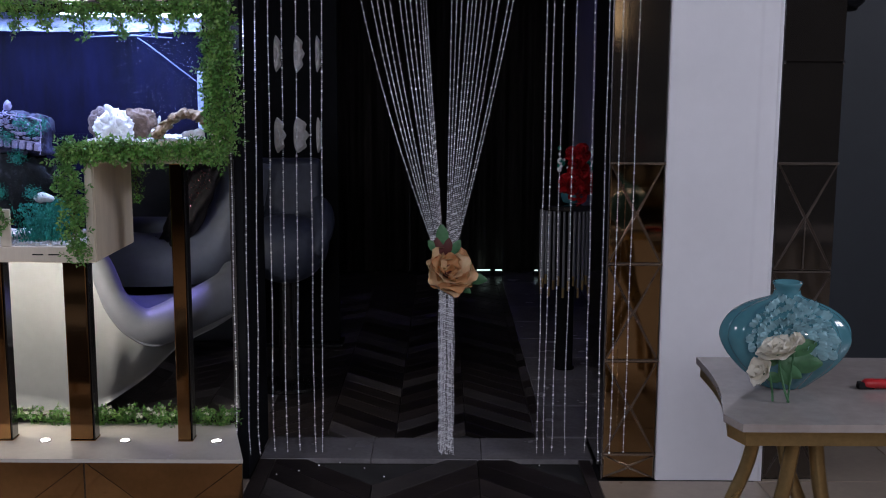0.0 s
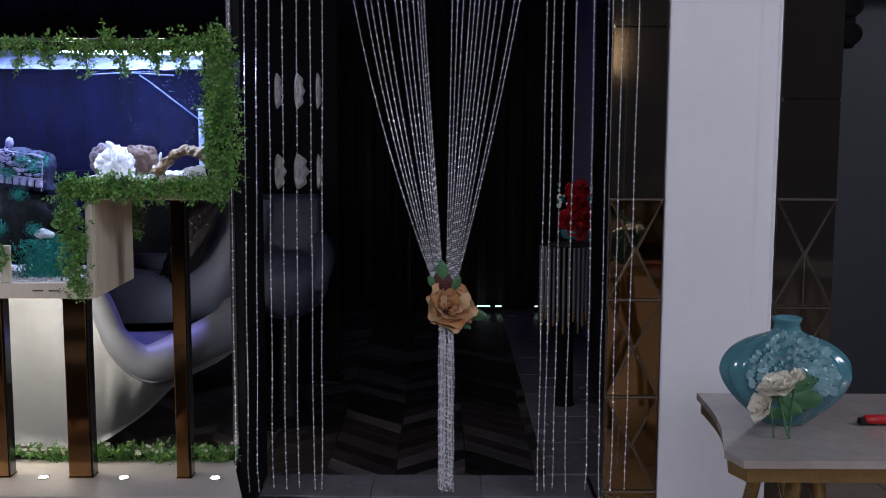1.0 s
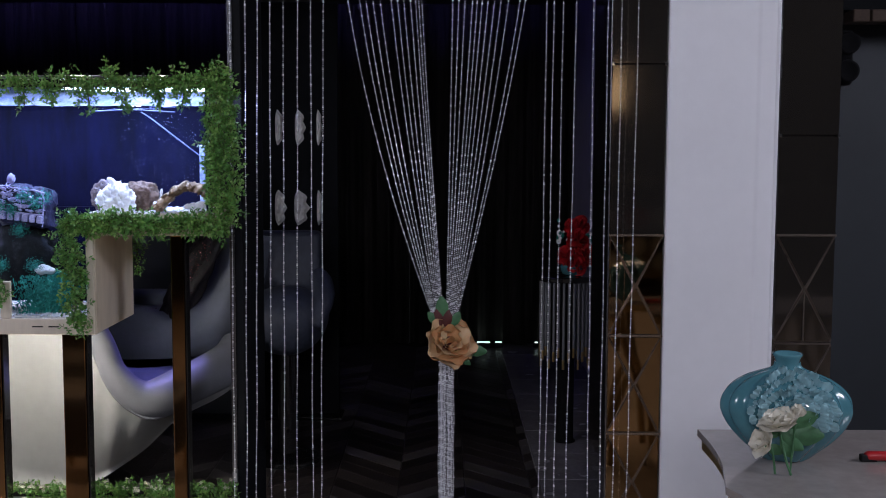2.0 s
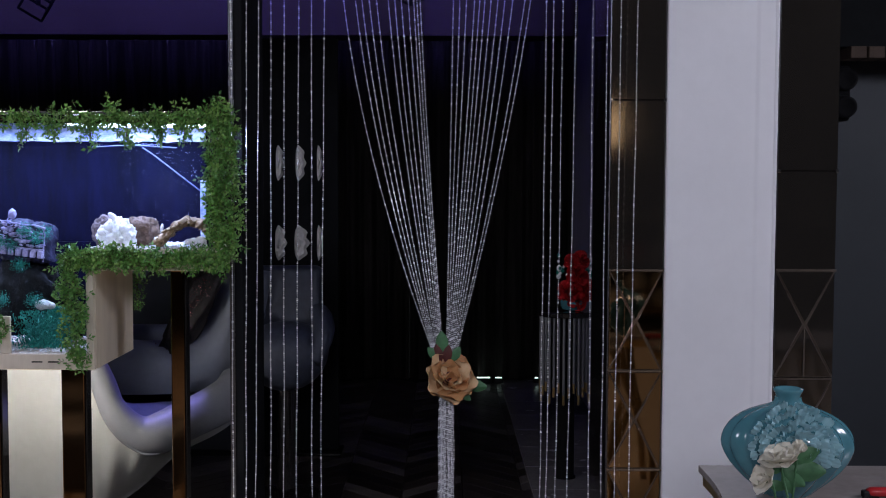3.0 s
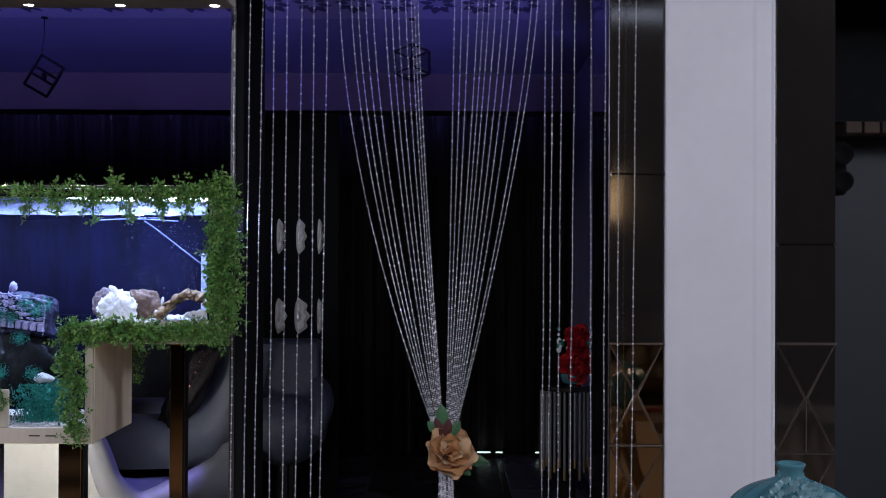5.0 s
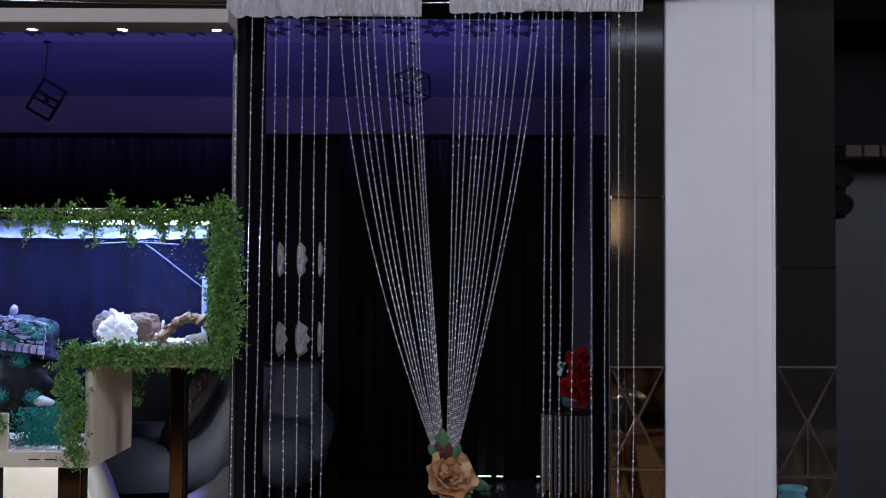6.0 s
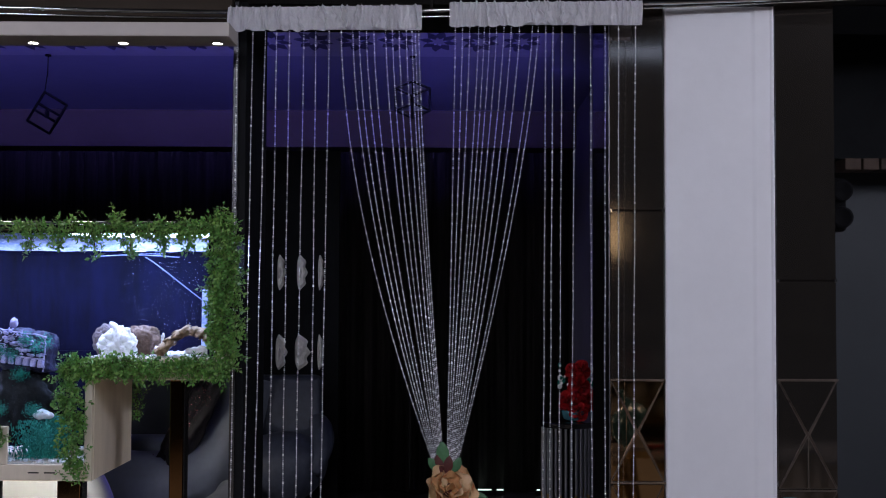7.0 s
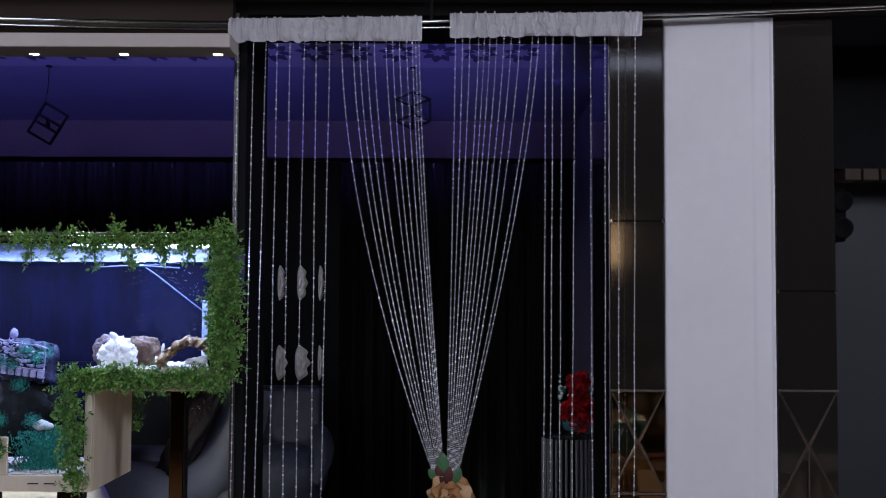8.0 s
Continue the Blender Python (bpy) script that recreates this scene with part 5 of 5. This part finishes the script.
part("stem", tube(smooth_path([(0, 0.004, 0), (-0.006, 0.008, -0.07), (-0.012, 0.005, -0.148)], 10), 0.0025, 6), ROSELEAF, bud)
rose2 = rose("white_rose", "half-open ivory artificial rose hanging low over the marble", (0.742, 2.478, TZ + 0.078), 0.027, [IVORY],
             [(3, 0.06, -6, 0.8), (4, 0.2, -24, 1.2), (4, 0.3, -56, 1.35)], (-0.8, -0.25, 0.35), [(0.012, -0.012, -110, 0.045, ROSELEAF), (0.014, 0.01, -60, 0.04, ROSELEAF)])
part("stem", tube(smooth_path([(0.004, 0.008, 0), (0.022, 0.01, -0.012), (0.03, 0.008, -0.05), (0.032, 0.006, -0.076)], 10), 0.0028, 6), ROSELEAF, rose2)
part("calyx", lump((0.006, 0.010, -0.004), (0.010, 0.010, 0.010), 3, 0.1, 2), ROSELEAF, rose2)

knife = thing("utility_knife", "red and black plastic tool lying on the marble", "hand tool", (1.075, 2.60, TZ))
part("grip", tube(smooth_path([(-0.05, 0.0, 0.014), (0.0, -0.01, 0.016), (0.08, -0.01, 0.014)], 12), [0.006] + [0.012] * 10 + [0.008], 10), REDPLASTIC, knife, smooth=True)
part("slider", box(-0.06, -0.02, -0.012, 0.008, 0.001, 0.018, 0.003, 2), BLACKPLASTIC, knife)

# ================= side bay beyond the second mirror =================
spk = thing("wall_speaker", "black double loudspeaker hung on the slate wall", "loudspeaker", (1.712, 4.80, 1.80))
spk.scale = (0.74, 0.74, 0.74)
part("body", box(-0.02, 0.07, -0.05, 0.08, -0.02, 0.30, 0.02, 3), IRON, spk)
part("cone", lathe([(0.05, 0.0), (0.055, 0.02), (0.02, 0.03)], 24, (0, 0, 0)), BLACKPLASTIC, spk)
for z in (0.06, 0.22):
    bm = lathe([(0.060, 0.0), (0.066, 0.03), (0.06, 0.06), (0.045, 0.05), (0.01, 0.03)], 24)
    bm.transform(Matrix.Translation((0.03, -0.04, z)) @ Matrix.Rotation(radians(90), 4, "X"))
    part("driver", bm, IRON, spk, smooth=True)
part("bracket", box(0.02, 0.04, 0.08, 0.56, 0.12, 0.15), BLACKPLASTIC, spk)
setting("wall_beam", box(1.45, 4.05, 4.9, 5.198, 2.122, 3.1), MATTBLACK, "black painted dropped beam of the side bay", "beam")
ledge = thing("brick_ledge", "short brown brick ledge under the black beam", "brick ledge", kind="structure")
for k in range(16):
    x = 1.79 + 0.080 * k
    part("brick", box(x, x + 0.072, 4.85, 4.98, 2.066, 2.119, 0.004, 1), BRICKM, ledge)

# ================= showroom behind the camera, seen in the mirrors =================
shelf = thing("display_shelf", "open wooden shelf with wrapped goods behind the camera", "shelf", (1.6, -2.6, 0))
for z in (0.3, 0.75, 1.2):
    part("board", box(-0.9, 0.9, -0.2, 0.2, z, z + 0.03, 0.003, 1), GOLD, shelf)
for x in (-0.9, 0.86):
    part("upright", box(x, x + 0.04, -0.2, 0.2, 0, 1.3, 0.003, 1), BRONZE_POST, shelf)
for k in range(7):
    b = lump((1.6 - 0.75 + 0.25 * k, -2.55, 0.33 + 0.10), (0.10, 0.09, 0.10), k + 40, 0.3, 3)
    tagged(link("wrapped_parcel", b, WRAP, smooth=True), "clear-wrapped parcel on the display shelf", "parcel", "wrapped parcels")
    b = lump((1.6 - 0.75 + 0.25 * k, -2.55, 0.78 + 0.09), (0.10, 0.09, 0.09), k + 60, 0.3, 3)
    tagged(link("wrapped_parcel", b, REDPETAL if k % 3 == 1 else WRAP, smooth=True), "wrapped parcel on the display shelf", "parcel", "wrapped parcels")

cab = thing("sideboard", "dark stained low sideboard against the showroom wall", "sideboard", (3.2, -2.9, 0))
part("carcass", box(-0.7, 0.7, -0.25, 0.22, 0.08, 1.15, 0.006, 2), DARKWALL, cab)
for k in range(3):
    d = part("door", box(-0.69 + 0.465 * k, -0.69 + 0.455 + 0.465 * k, 0.222, 0.24, 0.1, 1.12, 0.004, 1), LACQUER, cab)
    part("handle", box(-0.30 + 0.465 * k, -0.29 + 0.465 * k, 0.241, 0.262, 0.5, 0.7, 0.003, 1), GOLD, d, "gold bar handle")
part("plinth", box(-0.66, 0.66, -0.22, 0.18, 0, 0.078), BLACKPLASTIC, cab)
# added dark blocks, out of view, that darken the bronze posts' reflections
dark_block = thing("ottoman", "unseen dark padded block, added to darken the post reflections", "ottoman", (-2.0, 1.75, 0), "ottomans")
part("cushion", box(-0.35, 0.35, -0.22, 0.22, 0.14, 0.42, 0.05, 4), SEQUIN, dark_block, smooth=True)
for x, y in ((-0.28, -0.16), (0.28, -0.16), (-0.28, 0.16), (0.28, 0.16)):
    part("leg", lathe([(0.012, 0.0), (0.02, 0.15)], 12, (x, y, 0)), GOLD, dark_block)
copy_thing(dark_block, pose(-2.6, 0.2, 0, 0, 0, 20))
copy_thing(dark_block, pose(-1.5, 2.55, 0, 0, 0, 5))

sc = thing("wall_sconce", "lit warm frosted wall sconce on the showroom wall", "wall lamp", (1.83, -3.99, 2.16))
part("plate", box(-0.05, 0.05, -0.008, 0.012, -0.16, 0.16, 0.004, 2), GOLD, sc)
part("shade", box(-0.045, 0.045, 0.02, 0.09, -0.22, 0.22, 0.02, 3), mat("warm_lamp_shade", (0.9, 0.8, 0.6), 0.5, emit=(1.0, 0.72, 0.42), power=6), sc, "glowing warm shade")

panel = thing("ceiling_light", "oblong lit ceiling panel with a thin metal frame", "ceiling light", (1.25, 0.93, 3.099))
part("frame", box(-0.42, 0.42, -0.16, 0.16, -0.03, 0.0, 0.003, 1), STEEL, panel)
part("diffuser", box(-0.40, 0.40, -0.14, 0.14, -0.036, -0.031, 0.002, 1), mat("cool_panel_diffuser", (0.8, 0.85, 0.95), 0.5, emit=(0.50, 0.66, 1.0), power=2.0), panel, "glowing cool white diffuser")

# ================= floor pieces =================
# beige showroom tiles, in front and beside the walkway
tilefloor = thing("tile_floor", "beige showroom floor of large square tiles", "floor", kind="structure")


def shared(name, verts, faces, material):
    me = bpy.data.meshes.new(name)
    me.from_pydata(verts, [], faces)
    me.materials.append(material)
    return me


def tile_mesh(w, d, t=0.02, c=0.002):
    v = [(-w / 2, -d / 2, -t), (w / 2, -d / 2, -t), (w / 2, d / 2, -t), (-w / 2, d / 2, -t),
         (-w / 2, -d / 2, -c), (w / 2, -d / 2, -c), (w / 2, d / 2, -c), (-w / 2, d / 2, -c),
         (-w / 2 + c, -d / 2 + c, 0), (w / 2 - c, -d / 2 + c, 0), (w / 2 - c, d / 2 - c, 0), (-w / 2 + c, d / 2 - c, 0)]
    f = [(8, 9, 10, 11)]
    for k in range(4):
        q = (k + 1) % 4
        f += [(k, q, q + 4, k + 4), (k + 4, q + 4, q + 8, k + 8)]
    return v, f


v, f = tile_mesh(0.597, 0.597)
TILE_ME = shared("tile", v, f, TILE)
for ix in range(-7, 7):
    for iy in range(-6, 12):
        x0, y0 = (0.588 if ix >= 0 else -0.123) + 0.6 * ix, 3.945 - 0.6 * iy
        if y0 < 0.4:
            x0 = 0.588 + 0.6 * ix
        if ix < 0 and x0 + 0.6 > -0.70 and y0 > 0.4:
            continue
        if x0 < -4.1 or x0 > 3.6 or y0 - 0.6 < -4.0:
            continue
        if iy < 0 and (ix < 1 or y0 - 0.6 > 5.1):
            continue
        ob = new("tile", TILE_ME)
        ob.parent = tilefloor
        ob.location = (x0 + 0.3, y0 - 0.3, 0)

# chevron planks: columns of sloping boards
woodfloor = thing("chevron_floor", "dark espresso chevron plank floor with scattered grey boards", "floor", kind="structure")


def plank_mesh(cw, pw, sign):
    """A parallelogram board across one column; its ends run along the room."""
    g = 0.0012
    x0, x1 = -cw / 2 + g, cw / 2 - g
    h = pw * math.sqrt(2) / 2 - g
    P = [(x0, sign * x0 - h), (x1, sign * x1 - h), (x1, sign * x1 + h), (x0, sign * x0 + h)]
    c = 0.0025
    vv = [(x, y, -0.02) for x, y in P] + [(x, y, -0.0015) for x, y in P] + [(x * 0.985, y + (c if k < 2 else -c), 0.0) for k, (x, y) in enumerate(P)]
    ff = [(8, 9, 10, 11)]
    for k in range(4):
        q = (k + 1) % 4
        ff += [(k, q, q + 4, k + 4), (k + 4, q + 4, q + 8, k + 8)]
    return vv, ff


random.seed(77)
rest = {"a": ([], []), "b": ([], [])}
made = 0


def lay(edge, cw, pw, columns, y0, y1, lower):
    """Columns of sloping boards between y0 and y1; the slanting ends run on under the slabs beside them."""
    global made
    kinds = {}
    for sgn in (-1, 1):
        for nm, material in (("a", PLANK_A), ("b", PLANK_B)):
            vv, ff = plank_mesh(cw, pw, sgn)
            kinds[sgn, nm] = (shared("plank", vv, ff, material), vv, ff)
    step = pw * math.sqrt(2)
    for iy in range(int((y1 - y0) / step) + 1):
        for ix in columns:
            cx, cy = edge + cw * (ix + 0.5), y0 + step * iy
            sgn = 1 if ix % 2 else -1
            kind = "b" if random.random() < 0.26 else "a"
            me, vv, ff = kinds[sgn, kind]
            zz = -lower - random.uniform(0, 0.0008)
            if -1.1 < cx < 0.75 and 2.6 < cy < 6.6 and made < 300:
                made += 1
                ob = new("plank", me)
                ob.parent = woodfloor
                ob.location = (cx, cy, zz)
            else:
                V, F = rest[kind]
                b = len(V)
                V += [(cx + p[0], cy + p[1], p[2] + zz) for p in vv]
                F += [tuple(i + b for i in q) for q in ff]


lay(0.10, 0.295, 0.095, range(-14, 3), 4.45, BACKY - 0.05, 0.002)
lay(0.14, 0.40, 0.115, (-2, -1, 0), 0.6, 4.10, 0.002)
for kind, material in (("a", PLANK_A), ("b", PLANK_B)):
    tagged(raw("planks", rest[kind][0], rest[kind][1], material, woodfloor), "far chevron planks", kind="stuff")
for x0, x1 in ((-0.722, -0.661), (0.541, 0.587)):
    part("edge_board", box(x0, x1, 0.4, 4.168, -0.02, 0.0, 0.002, 1), PLANK_A, woodfloor)
border = thing("stone_border", "pale grey stone border along the side of the chevron floor", "floor border", kind="structure")
for k in range(9):
    y = 4.44 + 0.44 * k
    part("slab", box(0.44, 1.05, y + 0.001, y + 0.439, -0.018, 0.004, 0.002, 1), THRESH, border)
